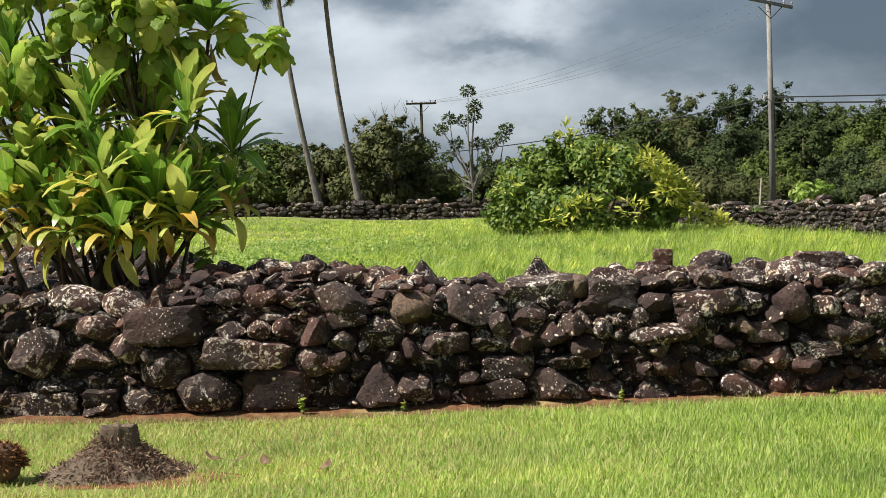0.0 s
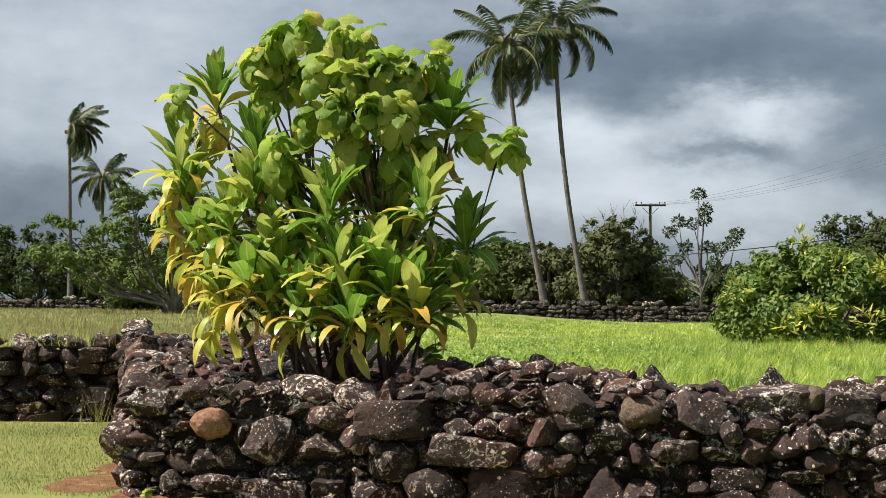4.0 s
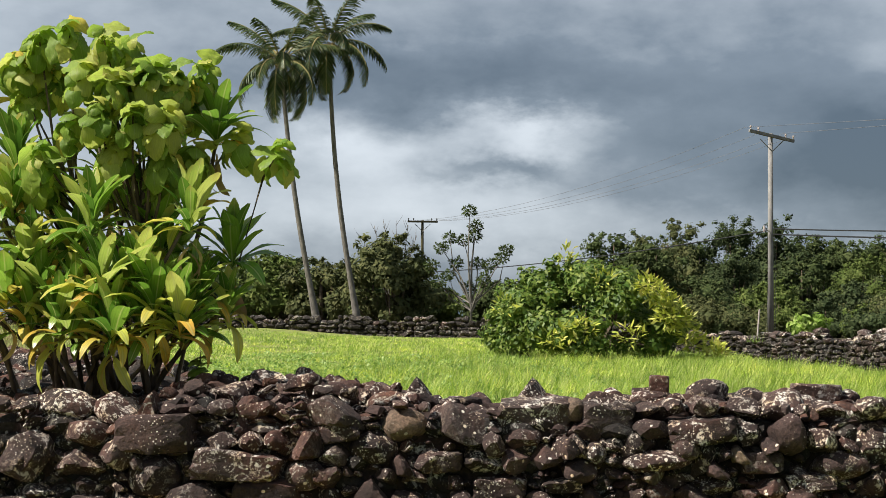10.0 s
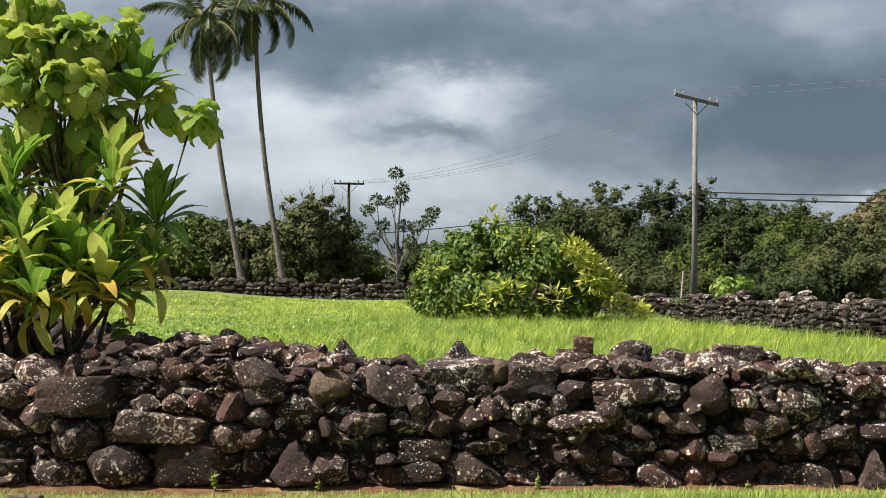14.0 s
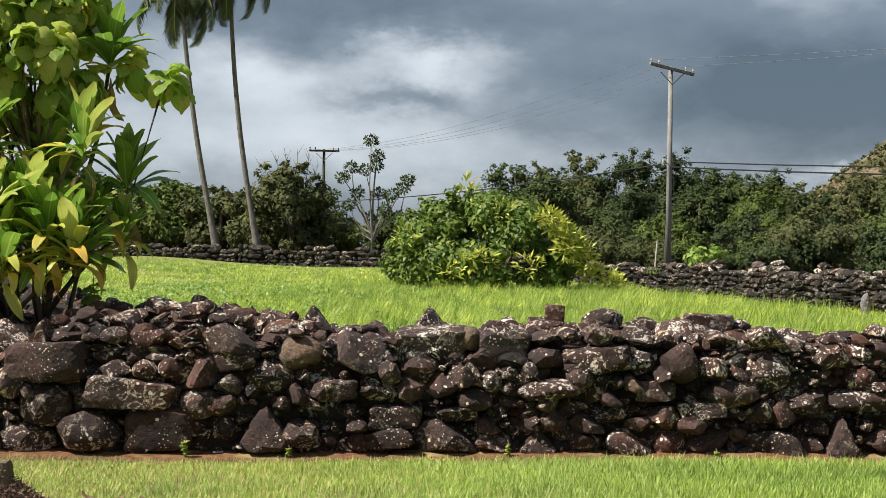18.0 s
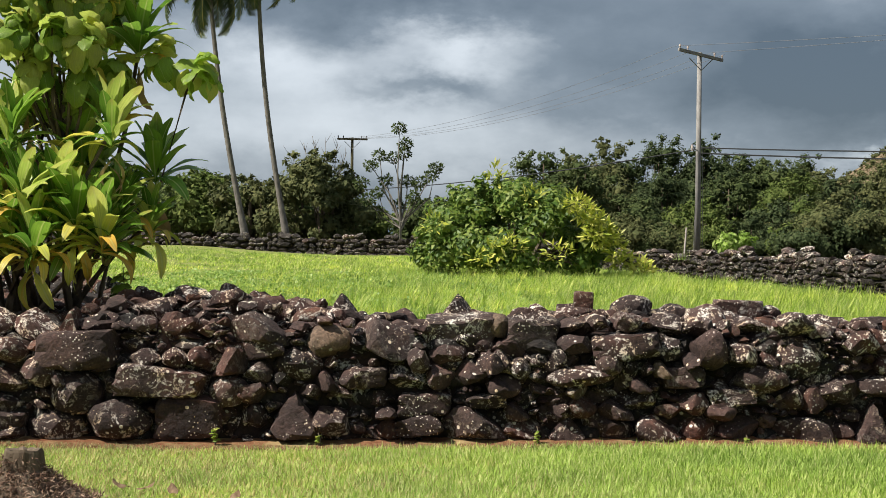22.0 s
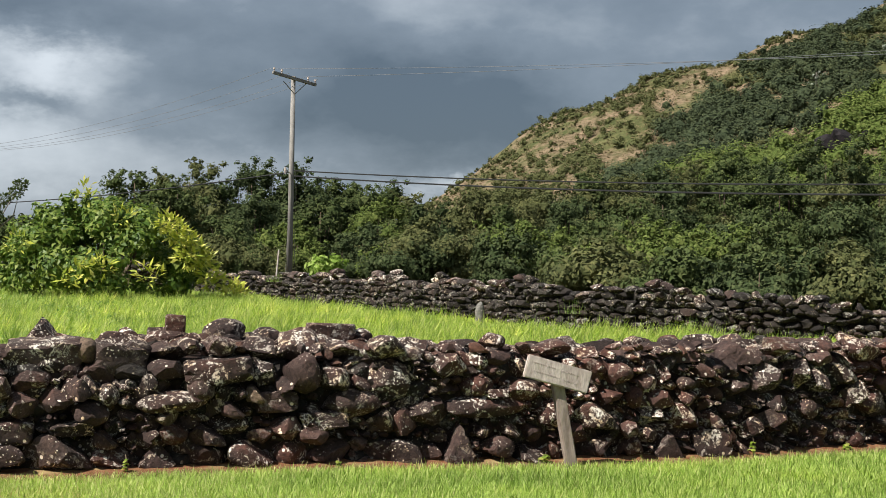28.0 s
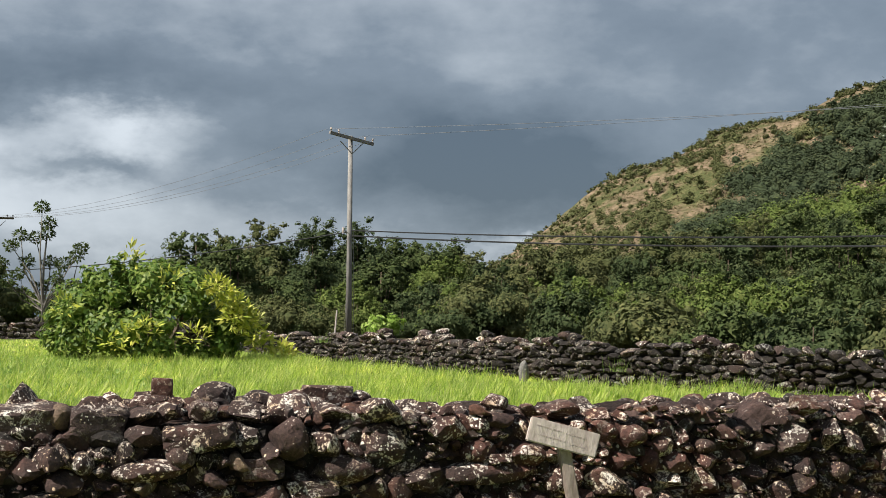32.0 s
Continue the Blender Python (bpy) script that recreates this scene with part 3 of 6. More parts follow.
face_stones([(4.44, 0.09, 0.31, 0.22, "b"), (4.8, 0.08, 0.25, 0.19, "b"), (5.12, 0.11, 0.29, 0.25, "t"), (5.54, 0.1, 0.36, 0.24, "s"), (5.84, 0.06, 0.19, 0.16, "b"), (6.16, 0.04, 0.24, 0.13, "b"), (3.44, 0.46, 0.74, 0.19, "r"), (4.44, 0.37, 0.37, 0.23, "bp"), (4.28, 0.21, 0.22, 0.19, "b"), (4.74, 0.25, 0.16, 0.16, "b"), (4.92, 0.2, 0.2, 0.16, "r"), (4.98, 0.37, 0.22, 0.16, "bp"), (5.29, 0.35, 0.28, 0.22, "b"), (5.56, 0.31, 0.19, 0.16, "b"), (5.75, 0.39, 0.26, 0.18, "b"), (5.92, 0.24, 0.18, 0.19, "b"), (6.14, 0.31, 0.29, 0.16, "b"), (6.4, 0.25, 0.2, 0.26, "b")])
face_stones([(6.69, 0.18, 0.25, 0.18, "b"), (3.39, 0.62, 0.28, 0.17, "r"), (3.54, 0.55, 0.22, 0.08, "s"), (3.77, 0.58, 0.34, 0.19, "r"), (4.57, 0.52, 0.22, 0.16, "b"), (4.82, 0.52, 0.19, 0.19, "r"), (5.07, 0.48, 0.28, 0.19, "b"), (5.31, 0.52, 0.19, 0.15, "b"), (5.81, 0.58, 0.26, 0.18, "b"), (5.95, 0.45, 0.2, 0.13, "b"), (6.2, 0.42, 0.2, 0.17, "b"), (6.53, 0.38, 0.25, 0.18, "b"), (4.66, 0.71, 0.25, 0.19, "r"), (4.93, 0.63, 0.21, 0.16, "rp"), (5.09, 0.7, 0.16, 0.14, "b"), (5.3, 0.61, 0.19, 0.13, "rp"), (5.5, 0.73, 0.22, 0.13, "b"), (6.13, 0.64, 0.32, 0.29, "bp")])
face_stones([(6.47, 0.69, 0.17, 0.26, "b"), (6.66, 0.63, 0.2, 0.2, "b"), (6.95, 0.68, 0.33, 0.2, "bp"), (7.03, 0.49, 0.23, 0.23, "b"), (2.64, 0.66, 0.4, 0.33, "rp")])
edge_stones([(-3.66, 0.89, 0.48, 0.26, "rp"), (-3.24, 0.89, 0.33, 0.24, "b"), (-2.99, 0.91, 0.16, 0.22, "td"), (-2.77, 0.9, 0.26, 0.15, "b"), (-2.53, 0.79, 0.29, 0.12, "b"), (-2.14, 0.88, 0.32, 0.19, "b"), (-2.07, 0.78, 0.24, 0.12, "b"), (-4.12, 0.77, 0.26, 0.17, "bd"), (-3.88, 0.68, 0.17, 0.12, "b"), (0.01, 0.86, 0.6, 0.24, "sp"), (0.31, 0.9, 0.19, 0.18, "rn"), (0.57, 0.82, 0.43, 0.26, "sp"), (0.88, 0.9, 0.25, 0.13, "b"), (1.09, 0.93, 0.19, 0.14, "b"), (1.62, 0.92, 0.28, 0.18, "b"), (2.29, 0.92, 0.25, 0.14, "b"), (2.42, 0.82, 0.28, 0.18, "b")])
crest_stones([(-1.7, 0.98, 0.19, 0.27, "b"), (-1.49, 0.98, 0.22, 0.22, "t"), (-0.97, 1, 0.26, 0.2, "t"), (-2.23, 1.01, 0.41, 0.29, "bp"), (-2.56, 0.94, 0.29, 0.16, "b"), (-2.76, 0.97, 0.22, 0.14, "b"), (-0.01, 0.98, 0.32, 0.25, "tp"), (1, 0.94, 0.37, 0.14, "r"), (1.05, 1.05, 0.17, 0.17, "sd"), (1.45, 1, 0.34, 0.21, "r"), (1.81, 0.95, 0.25, 0.17, "r"), (2.13, 0.91, 0.37, 0.24, "r"), (2.35, 0.99, 0.4, 0.16, "sp"), (2.63, 0.96, 0.19, 0.14, "r"), (0.67, 0.87, 0.22, 0.13, "b")])
edge_stones([(3.77, 0.77, 0.26, 0.23, "r"), (4.12, 0.92, 0.29, 0.14, "r"), (4.7, 0.77, 0.14, 0.12, "rd"), (5.5, 0.81, 0.17, 0.12, "rp"), (4.42, 0.87, 0.22, 0.12, "b"), (4.28, 0.67, 0.22, 0.16, "b"), (6.08, 0.69, 0.22, 0.16, "r"), (5.91, 0.65, 0.19, 0.13, "b"), (5.86, 0.87, 0.56, 0.2, "t"), (5.24, 0.82, 0.52, 0.09, "s"), (3.56, 0.97, 0.2, 0.13, "b"), (6.95, 0.8, 0.31, 0.15, "b")])


def fill_face():
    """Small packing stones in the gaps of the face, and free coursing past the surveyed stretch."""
    r = random.Random(3)
    for k in range(9000):
        x, z = r.uniform(-5.15, 12.5), r.uniform(0.03, 0.93)
        gap = 9.0
        for a, b, w, h in LAID:
            if abs(a - x) > 0.6:
                continue
            gap = min(gap, max(abs(a - x) - w * 0.46, abs(b - z) - h * 0.46))
        if gap < 0.016:
            continue
        s = min(gap * 2.1, 0.30 if k < 1500 else 0.2)
        w, h = s * r.uniform(1.0, 1.7), s * r.uniform(0.7, 1.0)
        LAID.append((x, z, w, h))
        big = s > 0.16
        d = 0.36 if big else 0.22
        stone(near(x), r.choice(["b", "b", "b", "b", "r", "bp", "bd"]), x, front(x) + 0.06 * z + d / 2 + (-0.03 if big else 0.03), z, w * 1.12, d, h * 1.15, 14)


def rubble(home, x0, x1, back, n, zf, kinds, lo, hi, seed, tilt=26):
    """Loose stones over the top of the wall, each one lying clear of the last ones."""
    r = random.Random(seed)
    laid = []
    for k in range(n):
        x = r.uniform(x0, x1)
        a, b = back(x)
        if b <= a:
            continue
        y = r.uniform(a, b)
        s = r.uniform(lo, hi) * (1 if k < n * 0.5 else 0.7)
        if any(abs(x - p) < (s + q) * 0.36 and abs(y - v) < (s + q) * 0.36 for p, v, q in laid):
            continue
        laid.append((x, y, s))
        w, d, h = s * r.uniform(0.9, 1.3), s * r.uniform(0.8, 1.2), s * r.uniform(0.45, 0.75)
        stone(home(x), r.choice(kinds), x, y, zf(x, y) + r.uniform(-0.03, 0.05), w, d, h, tilt)


def crest(x, y):
    """Height of the rubble top: up from the edge, then level, lower in the middle of the near stretch."""
    e = y - front(x)
    z = 0.87 - 0.055 * float(sstep(-1.2, -0.3, x)) + 0.03 * math.sin(x * 1.3) + 0.008 * max(0.0, x) - 0.075 * float(sstep(2.2, 4.5, x)) + 0.06 * float(sstep(0.2, 0.9, e))
    return z - 0.12 * float(sstep(1.3, 2.0, e))


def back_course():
    """Stones deeper in the wall, mostly of darker material to paint shade into the face's gaps."""
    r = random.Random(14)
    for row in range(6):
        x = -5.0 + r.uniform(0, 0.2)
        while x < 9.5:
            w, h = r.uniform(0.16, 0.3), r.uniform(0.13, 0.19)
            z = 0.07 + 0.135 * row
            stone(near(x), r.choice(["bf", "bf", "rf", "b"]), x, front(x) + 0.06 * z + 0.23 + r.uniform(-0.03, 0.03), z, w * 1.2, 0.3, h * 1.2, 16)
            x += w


fill_face()
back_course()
rubble(near, -3.0, 13.0, lambda x: (front(x) + 0.28, front(x) + 1.75), 4200, crest, ["b", "b", "b", "b", "b", "b", "bf", "bp", "bp", "bd"], 0.14, 0.32, 21)
# the platform of loose stones where the wall turns back to the side wall
rubble(lambda x: platform, -9.0, -2.4, lambda x: (max(front(x) + 0.28, 11.9 - (x + 5.2) * 2.2), 19.2 if x < -5 else 13.5 + 5.0 * sstep(-2.5, -5.0, x)), 4200, lambda x, y: 0.80 + 0.035 * (y - 11.7), ["bf", "bf", "b", "bd", "bd"], 0.16, 0.36, 22, 34)


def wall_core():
    """The earth and rubble heart behind the wall's stones, its colour darkened as gap shade."""
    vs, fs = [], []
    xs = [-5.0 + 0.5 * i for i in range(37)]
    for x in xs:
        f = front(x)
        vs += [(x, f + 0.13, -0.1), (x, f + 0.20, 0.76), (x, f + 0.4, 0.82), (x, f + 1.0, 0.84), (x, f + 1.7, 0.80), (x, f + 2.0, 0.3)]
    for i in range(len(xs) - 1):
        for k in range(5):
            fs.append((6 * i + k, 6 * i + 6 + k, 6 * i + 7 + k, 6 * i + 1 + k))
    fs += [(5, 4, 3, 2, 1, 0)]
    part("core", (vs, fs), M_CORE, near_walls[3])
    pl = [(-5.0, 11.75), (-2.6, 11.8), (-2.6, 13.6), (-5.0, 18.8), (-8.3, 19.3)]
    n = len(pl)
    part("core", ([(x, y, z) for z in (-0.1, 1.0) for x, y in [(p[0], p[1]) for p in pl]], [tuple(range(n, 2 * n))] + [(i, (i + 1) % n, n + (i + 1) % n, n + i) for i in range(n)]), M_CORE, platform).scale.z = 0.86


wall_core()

# a heap of stones on the crest beside the plants
rubble(near, -2.9, -1.2, lambda x: (front(x) + 0.45, front(x) + 1.5), 260, lambda x, y: 0.98 + 0.05 * math.cos((x + 2.1) * 2.0), ["b", "b", "bp", "bd"], 0.16, 0.34, 23)

# ---- far, right-hand and left-hand walls ----
def dry_wall(name, line, z0s, z1s, label, kinds, caps, size, depth=0.45):
    """A dry-stone wall along a line of points, with its own foot and top heights, and a heart painted shade-dark."""
    for seg, ((xa, ya), (xb, yb), a0, b0, a1, b1) in enumerate(zip(line, line[1:], z0s, z0s[1:], z1s, z1s[1:])):
        root = thing("%s_%d" % (name, seg + 1), (0, 0, 0), label, "stone wall", kind="structure")
        n = math.hypot(xb - xa, yb - ya)
        ang = math.atan2(yb - ya, xb - xa)
        nx, ny = math.sin(ang), -math.cos(ang)
        row, done = 0, False
        z = 0.0
        while not done:
            h = size * rs.uniform(0.5, 0.62)
            d = -rs.uniform(0, size)
            done = True
            while d < n:
                t = min(max(d / n, 0), 1)
                foot, top = a0 + (b0 - a0) * t - 0.05, a1 + (b1 - a1) * t
                w = rs.uniform(0.6, 1.5) * size
                top += 0.08 * math.sin(d * 2.1 + xa) + 0.05 * math.sin(d * 5.3)
                if foot + z < top:
                    done = False
                    last = foot + z + h >= top
                    o = rs.uniform(-0.06, 0.06) - 0.12 * size
                    ob = stone(root, rs.choice(caps if last else kinds), xa + (xb - xa) * t + nx * -o * 1.0, ya + (yb - ya) * t - ny * o, foot + z + h / 2 + rs.uniform(-0.02, 0.03), w * 1.2, depth, h * rs.uniform(1.15, 1.6 if last else 1.35), 12)
                    ob.rotation_euler.z += ang
                d += w
            z += h
        vs = []
        for x, y, p, q in ((xa, ya, a0, a1), (xb, yb, b0, b1)):
            for k, zz in ((0.0, p - 0.2), (0.0, q - 0.12), (0.5, q - 0.12), (0.5, p - 0.2)):
                vs.append((x - nx * k, y - ny * k, zz))
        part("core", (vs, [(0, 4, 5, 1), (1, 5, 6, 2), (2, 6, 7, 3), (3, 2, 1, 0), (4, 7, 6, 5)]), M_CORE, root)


FAR = ["bf", "bf", "rf", "sf"]
CAPS = ["bf", "bf", "bc", "rf"]
dry_wall("wall_far", [(-44, 80), (-16, 74), (-3, 70), (5, 62)], [0.75, 0.65, 0.62, 0.6], [1.5, 1.45, 1.4, 1.35], "long low dry-stone wall of dark basalt under the palms", FAR, CAPS, 0.36)
dry_wall("wall_right", [(3.6, 56), (4.8, 48), (6.3, 41), (7.7, 34), (9.1, 27.2), (11.2, 24), (12.6, 22.8), (15.2, 20.9)], [0.5, 0.4, 0.4, 0.4, 0.36, 0.34, 0.3, 0.3], [1.13, 1.1, 1.13, 1.17, 1.19, 1.18, 0.98, 0.5], "dry-stone wall of dark basalt along the field edge", FAR, ["bf", "bc", "bc", "rf"], 0.21, 0.36)
dry_wall("wall_left", [(-16, 18.0), (-11, 18.5), (-8.0, 19.3)], [-0.05, -0.05, -0.05], [1.15, 1.1, 1.0], "low dry-stone wall with a grassy top", ["b", "bf", "b", "s"], ["b", "bp", "b"], 0.32)


def side_face():
    """The side of the stone platform, from the near corner back to the left-hand wall."""
    for k in range(26):
        y = 11.9 + k * 0.29
        z = 0.0
        while z < 0.8 + 0.03 * (y - 11.7):
            h = rs.uniform(0.16, 0.3)
            stone(platform, rs.choice(["b", "bf", "b", "bd", "r"]), jog(y) + 0.12 + rs.uniform(-0.08, 0.05) + z * 0.1, y, z + h / 2, rs.uniform(0.3, 0.45), rs.uniform(0.3, 0.42), h * 1.2, 14)
            z += h


side_face()


def forest_floor():
    pl = [(-60, 82), (-16, 77), (-3, 73), (5, 64.5), (5.2, 56), (6.0, 48.5), (8.8, 34.3), (10.2, 28), (12.2, 25), (15.5, 22.4), (60, 14), (140, 14), (900, 300), (900, 2250), (-1800, 2250), (-1800, 300), (-120, 90)]
    bm = bmesh.new()
    f = bm.faces.new([bm.verts.new((x, y, 0)) for x, y in pl])
    bmesh.ops.triangulate(bm, faces=[f])
    for _ in range(4):
        bmesh.ops.subdivide_edges(bm, edges=bm.edges[:], cuts=1, use_grid_fill=True)
    for v in bm.verts:
        v.co.z = float(ground_z(v.co.x, v.co.y)) + 0.06
    tagged(part("forest_floor", bm, M_LITTER), "dark leaf litter under the woods", "ground", kind="structure")


forest_floor()

# ---- trees ----
def crown_points(rng, clumps, per, spread):
    """Points in clumps round the given centres, thinner inside than at the outside."""
    c = np.repeat(np.asarray(clumps, float), per, 0)
    v = unit(rng.normal(size=(len(c), 3))) * rng.uniform(0.35, 1.0, (len(c), 1)) ** 0.6
    return c + v * spread * [1, 1, 0.75], v


def shell_leaves(points, facing, length, width, rng, loose=0.55):
    """Three-cornered leaves that lie on a clump's outside, their faces turned out and up, their tips hanging."""
    n = len(points)
    nor = unit(facing + rng.normal(size=(n, 3)) * loose)
    way = rng.normal(size=(n, 3))
    way[:, 2] -= 0.6
    way = unit(way - nor * np.sum(way * nor, -1, keepdims=True))
    side = np.cross(nor, way)
    s = rng.uniform(0.6, 1.35, (n, 1))
    return np.stack([points - way * length * s * 0.5 + side * width * s * 0.35, points + way * length * s * 0.6 - nor * length * 0.1, points - way * length * s * 0.15 - side * width * s * 0.6], 1)


BALL = bmesh.new()
bmesh.ops.create_icosphere(BALL, subdivisions=1, radius=1)
BALL_V = np.array([v.co[:] for v in BALL.verts])
BALL_F = np.array([[v.index for v in f.verts] for f in BALL.faces])
BALL.free()


def clump_crown(rng, centres, radii, leaf, cover, middle, flat=0.8, loose=0.42):
    """Corners of a crown's triangles: a small dense heart in each clump and leaves all over its outside."""
    centres, radii = np.asarray(centres, float), np.asarray(radii, float)
    hearts = centres[:, None, :] + BALL_V[None] * (radii[:, None, None] * rng.uniform(0.45, 0.8, (len(centres), len(BALL_V), 1))) * [1, 1, flat]
    tris = [hearts[:, BALL_F].reshape(-1, 3, 3)]
    per = np.maximum(12, (cover * radii ** 2 / leaf ** 2)).astype(int)
    c, r = np.repeat(centres, per, 0), np.repeat(radii, per)[:, None]
    v = unit(rng.normal(size=c.shape))
    v[:, 2] += 0.15
    p = c + v * r * rng.uniform(0.7, 1.15, r.shape) * [1, 1, flat]
    out = unit(p - np.asarray(middle))
    tris.append(shell_leaves(p, v * 0.8 + out * 0.5 + [0, 0, 0.25], leaf, leaf * 0.75, rng, loose))
    return np.concatenate(tris)


def tree(name, x, y, height, wide, label, category="tree", mat=None, trunk_mat=None, seed=1, clumps=34, leaf=0.26, bare=0.25, trunk=0.16, flat=1.0, lean=(0, 0), group="", cover=16.0, sprigs=6):
    """A tree: a tapered trunk with limbs that reach each clump of the crown, the crown's leafy clumps, and upright sprigs on top."""
    rng = np.random.default_rng(seed)
    gz = float(ground_z(x, y)) - 0.05
    root = thing(name, (x, y, gz), label, category, group)
    cz, rz = height * (bare + 1) / 2, height * (1 - bare) / 2
    cs = []
    while len(cs) < clumps:
        v = rng.uniform(-1, 1, 3)
        q = np.linalg.norm(v)
        if 0.45 < q < 1 and v[2] > -0.85 * flat:
            top = 1 - 0.3 * rng.random()
            cs.append((v[0] * wide / 2 + lean[0] * (0.5 + v[2] / 2), v[1] * wide / 2 + lean[1], cz + v[2] * rz * top - height * 0.04))
    wood = [tube([(0, 0, -0.1), (lean[0] * 0.15, 0, height * bare * 0.6), (lean[0] * 0.3, 0, cz * 0.9), (lean[0] * 0.5, 0, cz + rz * 0.5)], [trunk * 1.3, trunk, trunk * 0.7, trunk * 0.25], 7)]
    for c in cs[: min(len(cs), 18)]:
        f = Vector((lean[0] * 0.2, 0, height * bare * rng.uniform(0.5, 1.1)))
        t = Vector(c)
        k = f.lerp(t, 0.5) + Vector((rng.normal() * 0.12 * wide * 0.3, rng.normal() * 0.1 * wide * 0.3, -0.05 * height))
        wood.append(tube([f, k, t], [trunk * 0.45, trunk * 0.28, trunk * 0.08], 5))
    smooth(part("trunk", join(*wood), trunk_mat or M_BARK_DARK, root))
    radii = wide / 2 / max(1.6, clumps ** 0.36) * rng.uniform(0.65, 1.35, clumps)
    tips = sorted(range(clumps), key=lambda k: -cs[k][2])[:sprigs]
    for k in tips:
        for j in range(4):
            cs.append((cs[k][0] + rng.normal() * 0.7 * radii[k], cs[k][1] + rng.normal() * 0.5 * radii[k], cs[k][2] + radii[k] * rng.uniform(0.5, 1.15)))
            radii = np.append(radii, radii[k] * rng.uniform(0.2, 0.4))
    part("crown", quads_mesh("crown", clump_crown(rng, cs, radii, leaf, cover, (0, 0, height * 0.4)), 3), mat or M_WOOD_MID, root)
    return root


def palm(x, y, bend, height, seed, fronds=19, size=4.4, wind=0.6, label="tall slender coconut palm with wind-blown fronds"):
    rng = random.Random(seed)
    gz = float(ground_z(x, y)) - 0.1
    root = thing("coconut_palm", (x, y, gz), label, "palm tree", "coconut palms")
    line, rad = [], []
    for i in range(15):
        t = i / 14
        line.append((bend[0] * t + bend[1] * math.sin(t * math.pi), 0.2 * t, height * t))
        rad.append(0.16 - 0.06 * t + (0.09 * (1 - t * 6) if t < 0.16 else 0))
    smooth(part("trunk", tube(line, rad, 10), M_BARK, root, "grey ringed palm trunk"))
    top = Vector(line[-1])
    meshes = []
    for v in range(5):
        droop = (0.45, 0.7, 0.9, 1.1, 1.3)[v]
        spine, vs = [], []
        for i in range(13):
            t = i / 12
            a = 0.75 - droop * 1.7 * t ** 1.2
            spine.append((Vector(spine[-1]) if spine else Vector()) + Vector((math.cos(a), 0, math.sin(a))) * size / 12)
        for i in range(132):
            t = 0.14 + 0.86 * (i // 2) / 65
            k = min(int(t * 12), 11)
            p = spine[k].lerp(spine[k + 1], t * 12 - k)
            d = (spine[k + 1] - spine[k]).normalized()
            s = 1 if i % 2 else -1
            ln = size * 0.2 * (0.3 + math.sin(min(1, 0.08 + t * 0.93) * math.pi) ** 0.6) * rng.uniform(0.75, 1.15)
            out = (d * 0.55 + Vector((0.08 * rng.uniform(-1, 1), s * 0.6, -0.25 - 0.3 * rng.random()))).normalized()
            hang = (out + Vector((0.15, 0, -0.75))).normalized()
            e = d * size * 0.0062
            mid = p + out * ln * 0.5
            vs.append([p - e, p + e, mid + e * 1.2, mid + hang * ln * 0.5, mid - e * 1.2])
        blades = [tuple(q) for leaf_ in vs for q in leaf_]
        tv, tf = tube(spine, [0.05 - 0.0034 * i for i in range(13)], 4)
        o = len(blades)
        me = bpy.data.meshes.new("frond")
        me.from_pydata(blades + [tuple(q) for q in tv], [], [tuple(range(5 * i, 5 * i + 5)) for i in range(len(vs))] + [tuple(a + o for a in f) for f in tf])
        me.materials.append(M_PALM)
        me.materials.append(M_RACHIS)
        for f in me.polygons[len(vs):]:
            f.material_index = 1
        meshes.append(me)
    for i in range(fronds):
        az = 2.4 * i + rng.uniform(-0.3, 0.3)
        lift = (i + 0.5) / fronds
        ob = new("frond", meshes[min(4, int((1 - lift) * 5))])
        ob.parent = root
        tilt = 66 - 88 * lift
        # the wind carries the fronds to the right
        az = math.atan2(math.sin(az), math.cos(az) + wind * 0.7)
        s = rng.uniform(0.85, 1.1)
        ob.matrix_basis = Matrix.LocRotScale(top, Euler((0, radians(tilt), az)), (s, s, s))
    for i in range(7):
        ob = part("coconut", NUT, None, root, "green-brown coconut under the fronds" if i == 0 else "")
        ob.location = top + Vector((math.cos(i * 2.4) * 0.22, math.sin(i * 2.4) * 0.22, -0.16 - 0.05 * (i % 3)))
    return root


NUT = stone_mesh("coconut", 90, "r", 2)
NUT.transform(Matrix.Diagonal((0.2, 0.2, 0.27, 1)))
NUT.materials.append(M_NUT)
palm(-10.9, 78, (-2.2, -0.25), 14.1, 3, 19, 3.5, wind=0.1)
palm(-9.0, 80, (-1.85, -0.35), 15.6, 4, 19, 3.6, wind=0.2)
palm(-43.3, 90, (-0.3, 0.0), 11.6, 5, 24, 2.5, 1.7)
palm(-50.2, 110, (-0.2, 0.0), 10.0, 6, 22, 3.0, 0.3)
palm(-46.0, 118, (0.5, 0.0), 14.0, 8, 18, 2.8, 0.8)


# trees behind the far wall, to the left of the poles
tree("tree", -7.6, 84, 5.0, 5.8, "round olive-green tree behind the far wall", seed=11, mat=M_OLIVE, clumps=44, bare=0.0)
tree("tree", -12.2, 88, 4.2, 4.4, "low dense tree behind the far wall", seed=12, mat=M_OLIVE, clumps=30, bare=0.0)
tree("tree", -15.6, 90, 4.4, 5.0, "low dense tree behind the far wall", seed=13, mat=M_WOOD_LIGHT, clumps=30, bare=0.0)
tree("tree", -19.5, 92, 4.5, 5.0, "low dense tree behind the far wall", seed=14, mat=M_WOOD_MID, clumps=30, bare=0.0)
tree("tree", -24.0, 92, 4.7, 5.5, "low dense tree behind the far wall", seed=15, mat=M_WOOD_DARK, clumps=30, bare=0.0)
